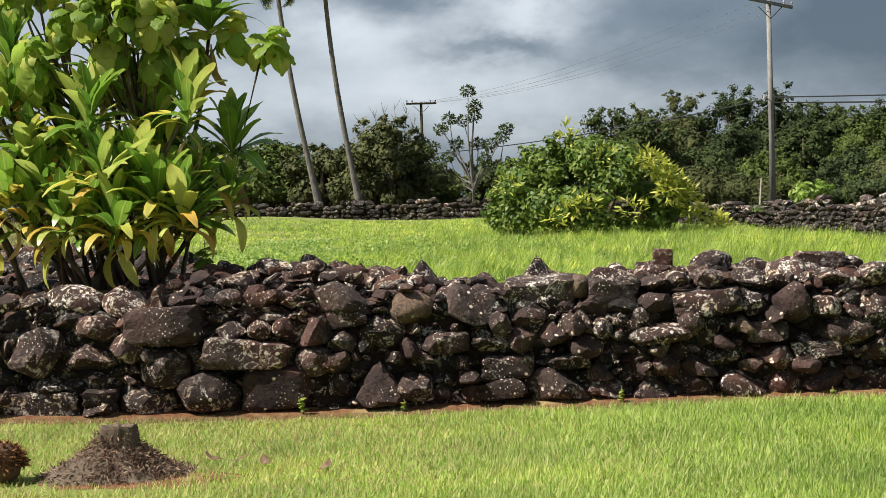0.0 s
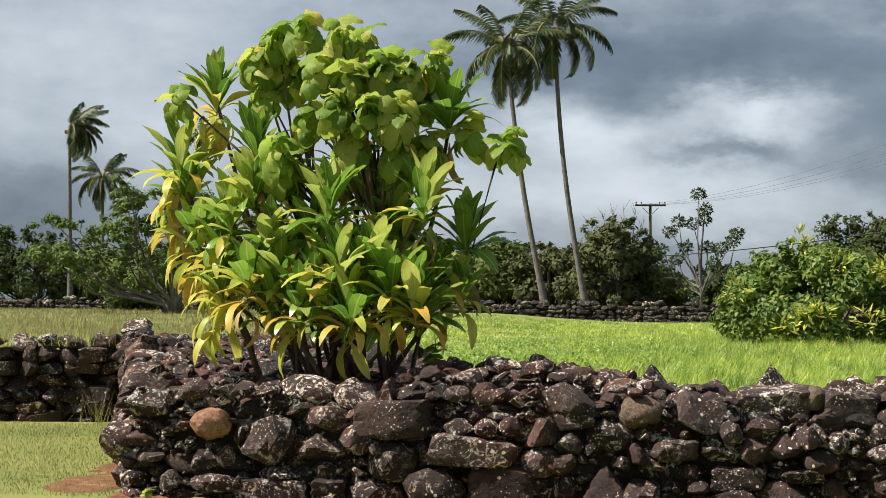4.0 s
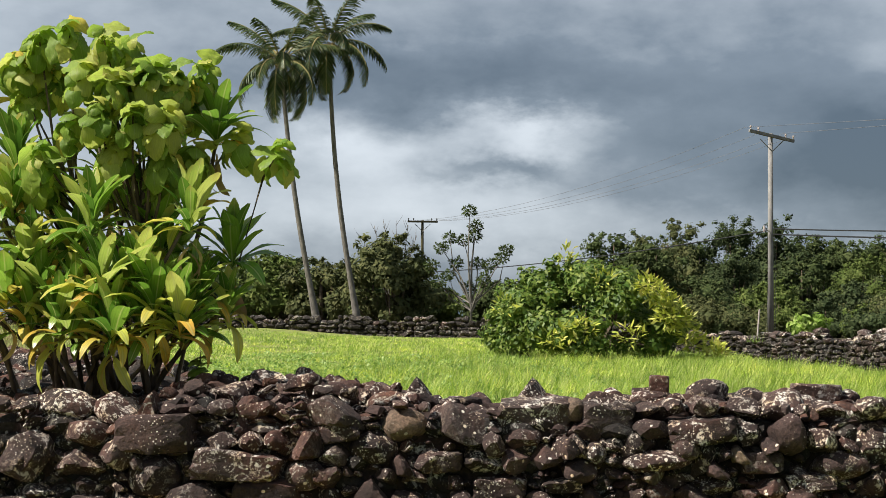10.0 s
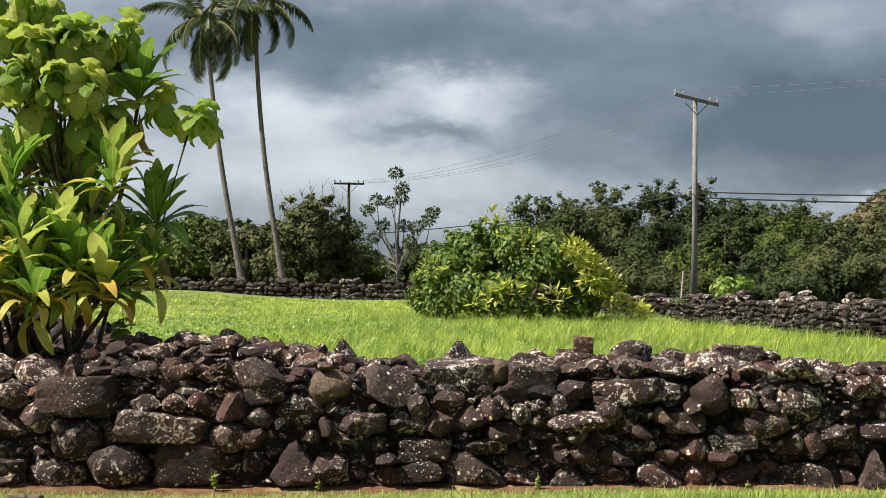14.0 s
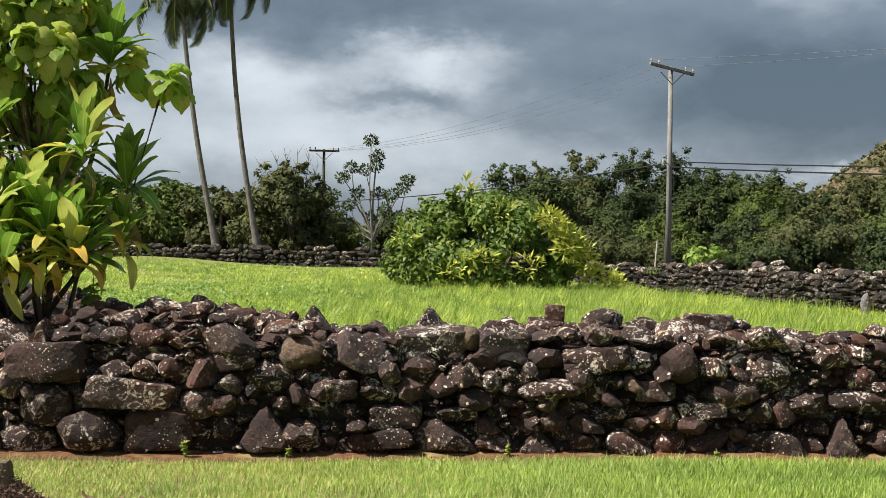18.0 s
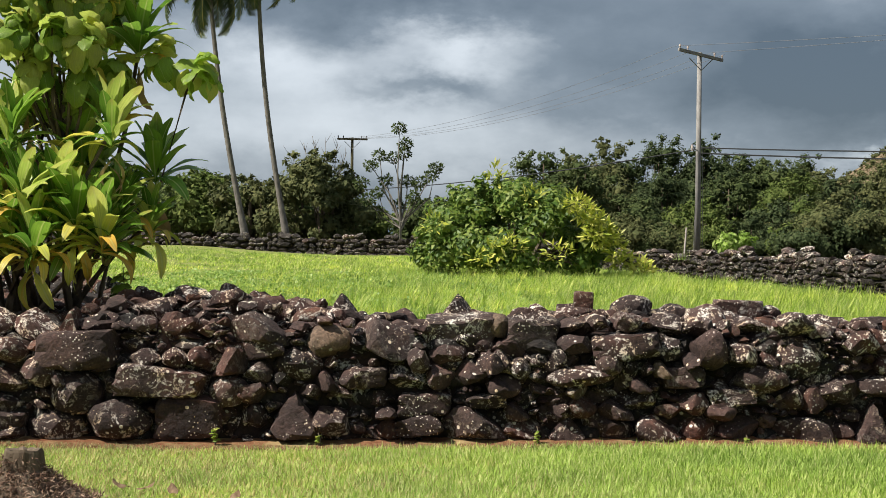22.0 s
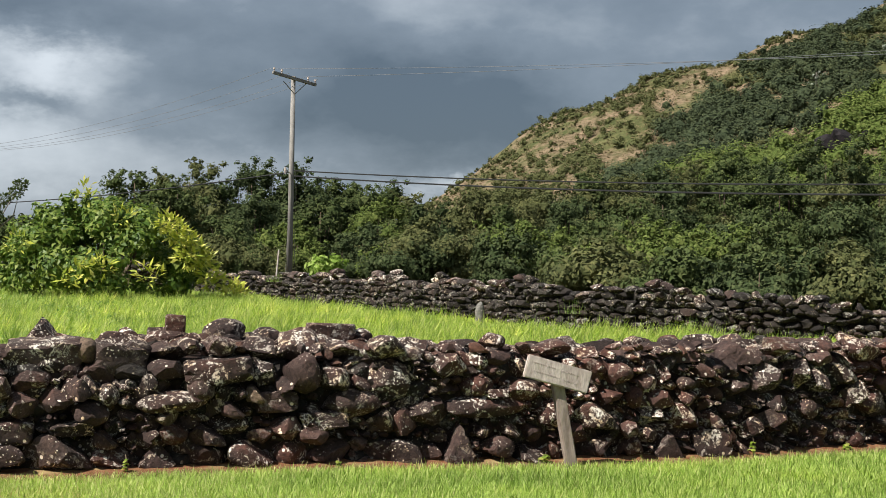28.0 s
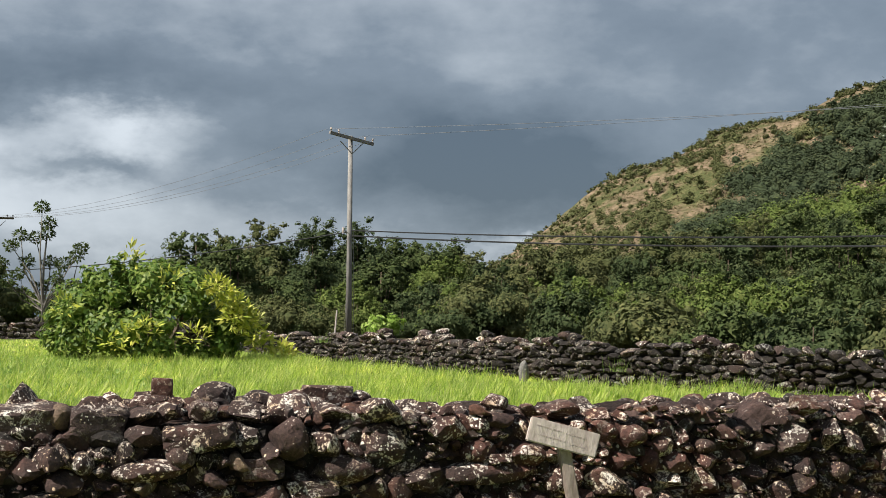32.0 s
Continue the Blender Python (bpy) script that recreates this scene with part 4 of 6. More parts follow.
def spreading_tree(x, y, pads, seed):
    """A wide low tree: pale forking limbs under flat pads of leaves."""
    rng = np.random.default_rng(seed)
    gz = float(ground_z(x, y)) - 0.05
    root = thing("spreading_tree", (x, y, gz), "wide spreading tree with pale bare limbs and flat leaf pads", "tree")
    wood, cs, rr = [], [], []
    for k, (px, pz) in enumerate(pads):
        e = Vector((px - x, rng.normal() * 1.1, pz - gz))
        f = Vector((0.12 * e.x, 0, rng.uniform(0.3, 0.8)))
        m1 = f.lerp(e, 0.4) + Vector((0.1 * e.x, rng.normal() * 0.2, -0.16 * e.z))
        m2 = f.lerp(e, 0.75) + Vector((rng.normal() * 0.15, rng.normal() * 0.2, -0.10 * e.z))
        wood.append(tube([(0.05 * e.x, 0, -0.1), f, m1, m2, e], [0.10, 0.085, 0.06, 0.04, 0.02], 6))
        for _ in range(5):
            a = m1.lerp(m2, rng.random()) if rng.random() < 0.5 else m2.lerp(e, rng.random())
            t = a + Vector((rng.normal() * 0.55, rng.normal() * 0.5, rng.uniform(-0.1, 0.75)))
            wood.append(tube([a, a.lerp(t, 0.5) + Vector((0, 0, -0.08)), t], [0.03, 0.02, 0.01], 4))
            cs.append(tuple(t))
            rr.append(rng.uniform(0.16, 0.34))
        for _ in range(4):
            cs.append(tuple(e + Vector((rng.normal() * 0.45, rng.normal() * 0.4, rng.normal() * 0.14))))
            rr.append(rng.uniform(0.28, 0.5))
    smooth(part("limb", join(*wood), M_BARK, root, "pale grey forking limbs"))
    part("crown", quads_mesh("crown", clump_crown(rng, cs, rr, 0.17, 11.0, (0, 0, 2), 0.6), 3), M_SPREAD, root)


M_SPREAD = leaf_material("pad_leaf", (0.07, 0.11, 0.03), (0.11, 0.16, 0.045), (0.17, 0.22, 0.07), 0.7, 0.25, 0.15, "Island")
spreading_tree(-25.0, 62, [(-31.4, 3.5), (-30.6, 3.9), (-29.8, 4.8), (-29.0, 4.7), (-28.4, 4.1), (-27.7, 5.7), (-26.9, 5.9), (-26.2, 6.1), (-25.3, 6.25), (-24.4, 6.2), (-23.6, 6.0), (-22.6, 5.6), (-21.7, 5.0), (-29.9, 3.0), (-27.6, 4.6), (-26.4, 4.9), (-25.0, 5.1), (-23.8, 4.9), (-20.8, 4.2), (-28.6, 3.2)], 16)
tree("tree", -31.5, 72, 3.6, 5.0, "low leafy tree behind the far wall", seed=17, mat=M_WOOD_LIGHT, clumps=28, bare=0.0, leaf=0.2)
for i, (x, h) in enumerate(((-62, 5.6), (-57, 5.2), (-53, 5.4), (-49.5, 4.6), (-46, 3.6), (-42, 3.8), (-38, 4.0), (-34, 4.0), (-30, 4.0), (-66, 5.5))):
    tree("tree", x, 98 + (i % 3) * 2, h + 0.3, 5.5, "dark dense tree at the edge of the far woods", seed=20 + i, mat=M_WOOD_DARK if i % 2 else M_WOOD_MID, clumps=24, bare=0.08, group="far left woods")

for i, x in enumerate((-28, -25.5, -22, -19, -16.5, -13.5, -10.5, -8, -5, -2, 0.5)):
    tree("tree", x, 101 + (i % 3) * 1.5, 4.3 + 0.5 * math.sin(i * 2.1) - 1.2 * (x > -6), 4.6, "dark low tree closing the far edge of the field", seed=120 + i, mat=(M_WOOD_MID, M_WOOD_DARK, M_WOOD_LIGHT)[i % 3], clumps=28, bare=0.0, leaf=0.26, group="trees behind the far wall")

# the woods on the right, a bank of mixed trees that climbs towards the hill
def canopy(x):
    """Height of the wood's top over the field, along its front."""
    h = 6.5 - 0.6 * sstep(13, 16, x) - 1.1 * sstep(18, 21, x) + 0.9 * sstep(23, 26, x) + 0.17 * max(0.0, x - 25)
    return float(h) + 0.25 * math.sin(x * 1.9) + 0.2 * math.sin(x * 4.3)


for i in range(64):
    r_ = random.Random(300 + i)
    row = (2, 0, 2, 1)[i % 4]
    x = 4.6 + 55 * i / 63 + r_.uniform(-0.6, 0.6)
    h = canopy(x) * (0.52, 0.82, 1.0)[row] * (r_.uniform(0.96, 1.06) if row == 2 else r_.uniform(0.88, 1.1))
    if x < 16:
        mat_ = r_.choice((M_WOOD_MID, M_WOOD_MID, M_WOOD_DARK, M_OLIVE) if row else (M_WOOD_LIGHT, M_WOOD_MID))
    else:
        # back row weighted to darker leaves, painting in the shade between front crowns
        mat_ = r_.choice((M_WOOD_MID, M_WOOD_DARK, M_WOOD_DARK, M_OLIVE) if row == 2 else (M_WOOD_LIGHT, M_WOOD_MID, M_OLIVE, M_WOOD_DARK))
    tree("tree", x, 77 + row * 4.5 + r_.uniform(-1, 1), h, r_.uniform(4.0, 5.4) if row == 2 else r_.uniform(2.6, 4.2), "leafy tree in the mixed woods beyond the field", seed=300 + i, mat=mat_, clumps=46 if row == 2 else 34, bare=0.0, leaf=r_.uniform(0.13, 0.18), trunk=0.1, cover=11.0, group="woods beyond the field")

# slender open-crowned trees among the others
def sprig_tree(name, x, y, tips, label, leaf_count, seed, mat, bark, size=0.17):
    """An open tree: bare grey limbs, each ending in a tuft of leaves."""
    rng = np.random.default_rng(seed)
    gz = float(ground_z(x, y)) - 0.05
    root = thing(name, (x, y, gz), label, "tree")
    wood = []
    for tx, tz in tips:
        tz -= gz
        f = Vector((0.0, 0, min(1.6, tz * 0.45) * rng.uniform(0.7, 1.1)))
        e = Vector((tx - x, rng.normal() * 0.5, tz))
        k = f.lerp(e, 0.55) + Vector((rng.normal() * 0.2, 0, -0.15 * abs(e.x)))
        wood.append(tube([(0, 0, 0), f, k, e], [0.075, 0.06, 0.036, 0.015], 6))
        if leaf_count:
            pts, out = crown_points(rng, [tuple(e)], leaf_count, 0.34)
            part("leaf_tuft", quads_mesh("leaf_tuft", leaves(pts, size, size * 0.5, rng, 0.1, out)), mat, root)
        else:
            for _ in range(9):
                a = k.lerp(e, rng.random())
                wood.append(tube([a, a + Vector((rng.normal() * 0.25, rng.normal() * 0.2, rng.uniform(0.2, 0.7)))], [0.016, 0.006], 4))
    smooth(part("limb", join(*wood), bark, root))


sprig_tree("open_tree", -2.8, 72, ((-2.9, 6.7), (-2.62, 6.0), (-2.7, 5.5), (-3.2, 5.3), (-3.85, 5.4), (-4.25, 4.9), (-1.15, 4.8), (-1.4, 4.4), (-1.95, 4.05), (-2.5, 4.2), (-3.5, 4.2), (-4.75, 4.1), (-3.9, 3.6), (-2.2, 3.4), (-2.9, 3.0), (-4.4, 3.3)), "slender open tree with leaf tufts at its limb ends", 150, 61, M_WOOD_MID, M_BARK)
sprig_tree("bare_tree", -8.2, 92, ((-10.4, 6.6), (-9.6, 7.2), (-8.9, 7.5), (-8.2, 7.3), (-7.5, 7.2), (-6.9, 6.6), (-10.0, 6.0), (-7.2, 6.1)), "leafless grey tree behind the green ones", 0, 62, None, M_BARK)

# the rounded shrub in the field
def shrub():
    x, y = 1.55, 41.5
    rng = np.random.default_rng(5)
    root = thing("shrub", (x, y, float(ground_z(x, y)) - 0.05), "broad glossy-leaved shrub with yellow-green tips in long grass", "shrub")
    cs, rr = [], []
    while len(cs) < 120:
        v = rng.uniform(-1, 1, 3)
        q = np.linalg.norm(v)
        if 0.62 < q < 1 and v[2] > -0.35:
            cs.append((v[0] * 2.65, v[1] * 2.2, 0.85 + v[2] * 1.75 + 0.12 * math.sin(v[0] * 9)))
            rr.append(rng.uniform(0.26, 0.52))
    for sx, sz in ((-1.75, 2.6), (-0.95, 2.9), (-0.5, 2.85), (-1.3, 2.5), (0.2, 2.8)):
        for k in range(3):
            cs.append((sx + rng.normal() * 0.06, 0.2, sz - 0.16 * k - 0.05))
            rr.append(0.1 + 0.08 * k)
    wood = [tube([(0, 0, 0), (c[0] * 0.4, c[1] * 0.4, 0.6), c], [0.07, 0.045, 0.012], 5) for c in cs[:30]]
    part("stem", join(*wood), M_BARK_DARK, root)
    part("crown", quads_mesh("crown", clump_crown(rng, cs, rr, 0.14, 16.0, (0, 0, 0.6)), 3), M_BUSH, root)
    ls = [(1.25, -1.4, 2.1), (1.45, -1.4, 1.85), (1.65, -1.4, 1.65), (1.85, -1.35, 1.4), (2.05, -1.3, 1.15), (2.15, -1.3, 0.85), (2.3, -1.1, 0.6), (2.75, -0.8, 0.4), (2.9, -0.7, 0.25), (1.7, -1.5, 1.2),
          (-0.35, -2.05, 1.05), (-0.1, -2.1, 0.95), (-0.55, -2.0, 0.8), (-0.85, -1.95, 0.65), (0.75, -1.95, 0.85), (0.9, -1.9, 0.7), (-0.5, 0.1, 2.95), (-0.5, 0.1, 2.7), (0.3, -1.2, 2.2), (-1.9, -1.2, 1.5)]
    for k, c in enumerate(ls):
        n = 95 if k < 10 else 28
        c = (c[0] * 1.18, c[1] * 1.3, c[2])
        pts, out = crown_points(rng, [c], n, 0.3)
        part("young_leaves", quads_mesh("young_leaves", leaves(pts, 0.24, 0.07, rng, 0.35, out * 1.2 + [0, -0.3, 0])), M_BUSH_LIGHT, root, "yellow-green young leaves")


shrub()


# ---- the hill ----
RIDGE_X = [50, 78, 91, 95, 107, 120.6, 137.4, 154.7, 171, 187.8, 200.3, 211, 260, 330]
RIDGE_Z = [0, 7, 17.4, 20.6, 29.8, 38, 44.3, 49.4, 55.2, 60.6, 65.2, 68.2, 81, 89]


def hill_z(x, y):
    """The hill: its skyline along the ridge, falling towards the field."""
    r_ = np.interp(x + 0.0 * y + 1.2 * np.sin(y * 0.06), RIDGE_X, RIDGE_Z)
    return r_ * sstep(150, 330, y + 20 * np.sin(x * 0.04)) * (1 - sstep(338, 420, y)) * (1 + 0.03 * np.sin(x * 0.21) * np.sin(y * 0.05) + 0.012 * np.sin(x * 0.9 + y * 0.4) * np.sin(y * 0.23))


def scar(x, y):
    """How bare the ground is: a dry scar that climbs the open flank, broken by gullies."""
    d = (x - 106) - 1.15 * (y - 283)
    w = 13 + 7 * noise.noise(Vector((x * 0.05, y * 0.05, 2)))
    g = noise.noise(Vector((x * 0.11, y * 0.06, 8))) + 0.5 * noise.noise(Vector((x * 0.3, y * 0.2, 3)))
    return float(sstep(w, w * 0.5, abs(d))) * float(sstep(-0.25, 0.1, g + 0.12)) * float(sstep(160, 150, x))


def build_hill():
    xs, ys = np.linspace(40, 330, 120), np.linspace(165, 420, 70)
    X, Y = np.meshgrid(xs, ys)
    Zz = hill_z(X, Y) + 0.5
    V = np.stack([X, Y, Zz], -1).reshape(-1, 3)
    w, h = len(xs), len(ys)
    i = (np.arange(h - 1)[:, None] * w + np.arange(w - 1)).ravel()
    n = Nodes("hill_ground", 0.95, 0.05)
    mp = n.t.nodes.new("ShaderNodeMapping")
    mp.inputs["Scale"].default_value = (0.5, 0.16, 0.12)
    n.link(n.geo.outputs["Position"], mp.inputs[0])
    gully = n.noise(1.0, 6, 0.65, vec=mp.outputs[0])
    dry = n.mix(n.step(n.world_noise(0.5, 7, 0.75), 0.4, 0.6), (0.10, 0.08, 0.048), (0.20, 0.15, 0.098))
    dry = n.mix(n.step(gully, 0.5, 0.62), dry, (0.24, 0.175, 0.12))
    grass = n.mix(n.step(n.world_noise(0.3, 6, 0.7), 0.4, 0.6), (0.06, 0.07, 0.028), (0.115, 0.112, 0.05))
    n.color(n.mix(n.step(n.world_noise(0.075, 5, 0.65), 0.44, 0.54), grass, dry))
    ob = part("hill", (V.tolist(), np.stack([i, i + 1, i + w + 1, i + w], 1).tolist()), n.bump(n.world_noise(0.5, 5), 0.7, 1.0).mat)
    tagged(smooth(ob), "steep hillside with dry grass, scrub and bare earth", "hill", kind="structure")
    rng = np.random.default_rng(9)
    n_ = 5200
    px, py = rng.uniform(80, 235, n_), rng.uniform(205, 345, n_)
    field = np.array([noise.noise(Vector((a * 0.06, b * 0.05, 1.5))) + 0.6 * noise.noise(Vector((a * 0.2, b * 0.16, 3.5))) for a, b in zip(px, py)])
    bare = np.array([scar(a, b) for a, b in zip(px, py)])
    # the open flank lies left of a line that climbs to the ridge; thickets fill the rest
    deep = px - 128 - 0.82 * (py - 292) + 14 * field
    dense = np.maximum(sstep(-3, 3, deep), sstep(284, 274, py + 8 * field))
    keep = rng.random(n_) < np.where(dense > 0.5, 0.75, 0.45 + 0.5 * sstep(-0.1, 0.2, field) + 0.3 * sstep(318, 328, py)) * (1 - 0.93 * bare)
    keep &= np.hypot((px - 142) / 1.6, py - 252) > 4.5
    px, py, field, dense = px[keep], py[keep], field[keep], dense[keep]
    low = (py < 262 + 14 * field) & (px > 108)
    dark = (dense > 0.5) & ~low & (field > -0.16) & (py < 312 + 6 * field)
    for on, m, name, label, small, big, leaf in (
            (~low & ~dark, M_SCRUB, "hill_scrub", "olive scrub and low bushes over the dry hillside", 0.7, 2.0, 0.52),
            (dark, M_THICKET, "hill_thicket", "dark green thicket in the fold of the hillside", 1.4, 3.2, 0.66),
            (low, M_WOOD_LIGHT, "hill_trees", "light green trees on the lower hillside", 1.6, 3.4, 0.72)):
        cx, cy = px[on], py[on]
        r_ = (small + (big - small) * rng.random(len(cx)) ** 1.6) * (1 - 0.45 * sstep(300, 316, cy))
        # each bush is two or three clumps grown together
        cs = np.stack([cx, cy, hill_z(cx, cy) + 0.5 + 0.45 * r_], -1)
        off = rng.normal(size=(len(cx), 3)) * [0.7, 0.7, 0.35] * r_[:, None]
        cs, rr = np.concatenate([cs, cs + off]), np.concatenate([r_, r_ * 0.7])
        ob = part(name, quads_mesh(name, clump_crown(rng, cs, rr, leaf * 0.85, 8.5, (140, 300, -60), 0.85, 0.25), 3), m)
        tagged(ob, label, "scrub", kind="stuff")
    # dry grass and low dead growth over the open flank
    px, py = rng.uniform(85, 165, 6000), rng.uniform(270, 335, 6000)
    on = (px - 134 - 0.82 * (py - 292) < 0) & (rng.random(6000) < 0.6)
    px, py = px[on], py[on]
    c = np.repeat(np.stack([px, py, hill_z(px, py) + 0.55], -1), 6, 0)
    v = unit(rng.normal(size=c.shape))
    tagged(part("hill_grass", quads_mesh("hill_grass", shell_leaves(c + v * [0.9, 0.9, 0.1], v * 0.3 + [0, 0, 1], 0.55, 0.3, rng), 3), M_TAN), "tan dry grass on the open hillside", "grass", kind="stuff")
    # pale silvery trees high in the fold
    for k, (x, y, h) in enumerate(((165, 268, 12), (160, 263, 9), (169, 271, 8), (151, 279, 4.5))):
        pale_tree(x, y, h, 900 + k)


def pale_tree(x, y, h, seed):
    """A tall silvery-leaved tree with a broken crown, standing out of the thicket."""
    rng = np.random.default_rng(seed)
    root = thing("silver_tree", (x, y, float(hill_z(x, y))), "tall silvery-leaved tree standing out of the hillside thicket", "tree", "silvery hillside trees")
    cs = [(rng.normal() * h * 0.16, rng.normal() * h * 0.12, h * q) for q in np.linspace(0.3, 0.97, 16)]
    smooth(part("trunk", join(tube([(0, 0, -0.5), (0, 0, h * 0.5), (0, 0, h * 0.95)], [0.3, 0.2, 0.06], 6), *[tube([(0, 0, c[2] * 0.75), c], [0.1, 0.03], 4) for c in cs]), M_BARK, root))
    part("crown", quads_mesh("crown", clump_crown(rng, cs, rng.uniform(0.5, 1.1, 16) * h * 0.075, 0.45, 8.0, (0, 0, h * 0.5)), 3), M_SILVER, root)


M_SILVER = leaf_material("silvery_leaf", (0.20, 0.235, 0.19), (0.27, 0.30, 0.25), (0.34, 0.37, 0.31), 0.7, 0.15, 0.2, "Island")
build_hill()


M_ROCK = stone_material("dark_rock", (0.010, 0.009, 0.011), (0.02, 0.016, 0.019), (0.03, 0.02, 0.022), 0.0, (0.3, 0.3, 0.3))


def outcrop():
    """A dark rock face showing through the trees on the slope."""
    root = thing("rock_outcrop", (142, 253, float(hill_z(142, 253)) - 0.5), "dark bare rock outcrop on the green hillside", "rock")
    for dx, dz, w, h in ((0, 2.0, 7, 5), (4, 2.4, 6, 4.5), (-4, 1.6, 5, 3.8)):
        ob = part("rock", stone_mesh("rock", 40 + int(abs(dx)), "b"), M_ROCK, root)
        ob.matrix_basis = Matrix.LocRotScale((dx, -2, dz), Euler((0.1, 0.1, dx)), (w, 5, h))


outcrop()

# bushes and young trees close behind the field wall
for i in range(29):
    r_ = random.Random(700 + i)
    f = i / 21
    x = 6.5 + 21 * f + r_.uniform(-0.5, 0.5)
    y = 60 - 22 * f + r_.uniform(-2, 5)
    h = 1.5 + 1.8 * min(f, 1.0) + r_.uniform(-0.4, 0.6)
    if x / y < 0.23:  # behind the pole
        x, y = x * 75 / y, 75
    tree("tree" if h > 2.5 else "bush", x, y, h, r_.uniform(2.4, 3.6), "leafy young growth behind the field wall", "tree" if h > 2.5 else "bush", r_.choice((M_WOOD_LIGHT, M_WOOD_MID, M_OLIVE, M_WOOD_DARK)), seed=700 + i, clumps=26, bare=0.0, leaf=0.12, trunk=0.05, cover=12.0, group="undergrowth behind the wall")


for i, (x, y) in enumerate(((12.0, 27.6), (13.4, 27.0), (14.6, 26.2), (15.9, 25.6), (17.2, 25.2), (18.8, 25.0), (15.0, 29.0), (17.0, 28.2), (11.0, 29.5))):
    tree("bush", x, y, 1.35 + 0.2 * (i % 3), 2.2, "leafy young growth behind the field wall", "bush", (M_WOOD_MID, M_WOOD_DARK, M_OLIVE)[i % 3], seed=760 + i, clumps=24, bare=0.0, leaf=0.1, trunk=0.03, group="undergrowth behind the wall")


# ---- utility poles and cables ----
def pole(x, y, height, arm, turn, label, rad=0.14, mat=None, sag=0.0):
    gz = float(ground_z(x, y)) - 0.2
    root = thing("utility_pole", (x, y, gz), label, "utility pole", "utility poles")
    root.rotation_euler = (0, 0, radians(turn))
    smooth(part("pole", tube([(0, 0, 0), (0, 0, height / 2), (0, 0, height)], [rad, rad * 0.88, rad * 0.74], 12), mat or M_POLE, root))
    bar = part("crossarm", box(-arm / 2, arm / 2, -0.2, -0.08, -0.2, -0.06, 0.01), mat or M_POLE, root)
    bar.location, bar.rotation_euler = (0, 0, height), (0, radians(sag), 0)
    for s in (-1, 1):
        part("brace", tube([(s * arm * 0.26, -0.13, height - 0.3), (0, -0.15, height - 0.85)], [0.022, 0.022], 5), M_POLE, root)
    for k in (-0.47, -0.3, 0.3, 0.47):
        part("insulator", tube([(k * arm, -0.14, height - 0.07), (k * arm, -0.14, height + 0.02), (k * arm, -0.14, height + 0.04), (k * arm, -0.14, height + 0.12)], [0.03, 0.03, 0.055, 0.035], 8), M_SIGN if rad > 0.13 else M_WIRE, root).location.z = -k * arm * math.tan(radians(sag))
    return root


def pole_fittings(root, h):
    """A lamp bracket, a down-lead and step bolts on the near pole."""
    part("down_lead", tube([(0.2, -0.1, 0.3), (0.17, -0.12, h * 0.3), (0.15, -0.1, h * 0.55)], [0.009, 0.009, 0.009], 5), M_POLE, root)
    part("down_lead", tube([(-0.28, -0.1, 0.6), (-0.2, -0.1, h * 0.3), (-0.12, -0.1, h * 0.52)], [0.008, 0.008, 0.008], 5), M_POLE, root)
    part("bracket", tube([(-0.1, -0.1, h * 0.53), (-0.42, -0.12, h * 0.55)], [0.025, 0.02], 6), M_POLE, root)
    part("fitting", tube([(-0.42, -0.12, h * 0.53), (-0.42, -0.12, h * 0.545), (-0.42, -0.12, h * 0.56)], [0.04, 0.06, 0.03], 8), M_SIGN, root, "small pale fitting")


near_pole = pole(10.98, 70, 9.68, 2.42, 24, "weathered grey wooden utility pole with a crossarm", sag=9.0)
pole_fittings(near_pole, 9.68)
pole(-7.85, 110, 8.0, 2.2, 10, "dark utility pole with a crossarm far behind the trees", 0.13, mat=M_LITTER)


def cable(a, b, sag, rad=0.018, mat=None):
    a, b = Vector(a), Vector(b)
    pts = [a.lerp(b, i / 20) + Vector((0, 0, -4 * sag * (i / 20) * (1 - i / 20))) for i in range(21)]
    ob = part("cable", tube(pts, [rad] * 21, 5), mat or M_WIRE)
    tagged(ob, "dark overhead cable strung between utility poles", "cable", "overhead cables")


for k in (-1.15, -0.2, 0.6, 1.15):
    cable((-7.85 + k * 0.9, 110, 8.6), (10.98 + k, 70, 10.25 - 0.16 * k), 0.9, 0.009, M_WIRE_PALE)
    if k in (-1.15, 0.6):
        cable((10.98 + k, 70, 10.25 - 0.16 * k), (62 + k, 40, 13.0 + 0.6 * k), 0.7, 0.010, M_WIRE_PALE)
cable((11.1, 69.9, 5.75), (50, 22, 5.4), 0.9, 0.03)
cable((11.1, 69.9, 5.5), (50, 22, 5.0), 0.95, 0.035)
cable((11.0, 70, 5.7), (-14, 112, 4.8), 0.6, 0.03)


# a fresh green bush in front of the pole, and the haze-blue ridge behind everything
b_ = tree("small_bush", 10.9, 60, 1.35, 1.3, "low bright green bush against the field wall", "bush", M_LUSH, seed=88, clumps=10, bare=0.0, leaf=0.2, trunk=0.03)
tree("small_bush", 15.5, 70, 1.7, 2.4, "low leafy bush beyond the field wall", "bush", M_WOOD_LIGHT, seed=89, clumps=22, bare=0.0, leaf=0.2, trunk=0.04)


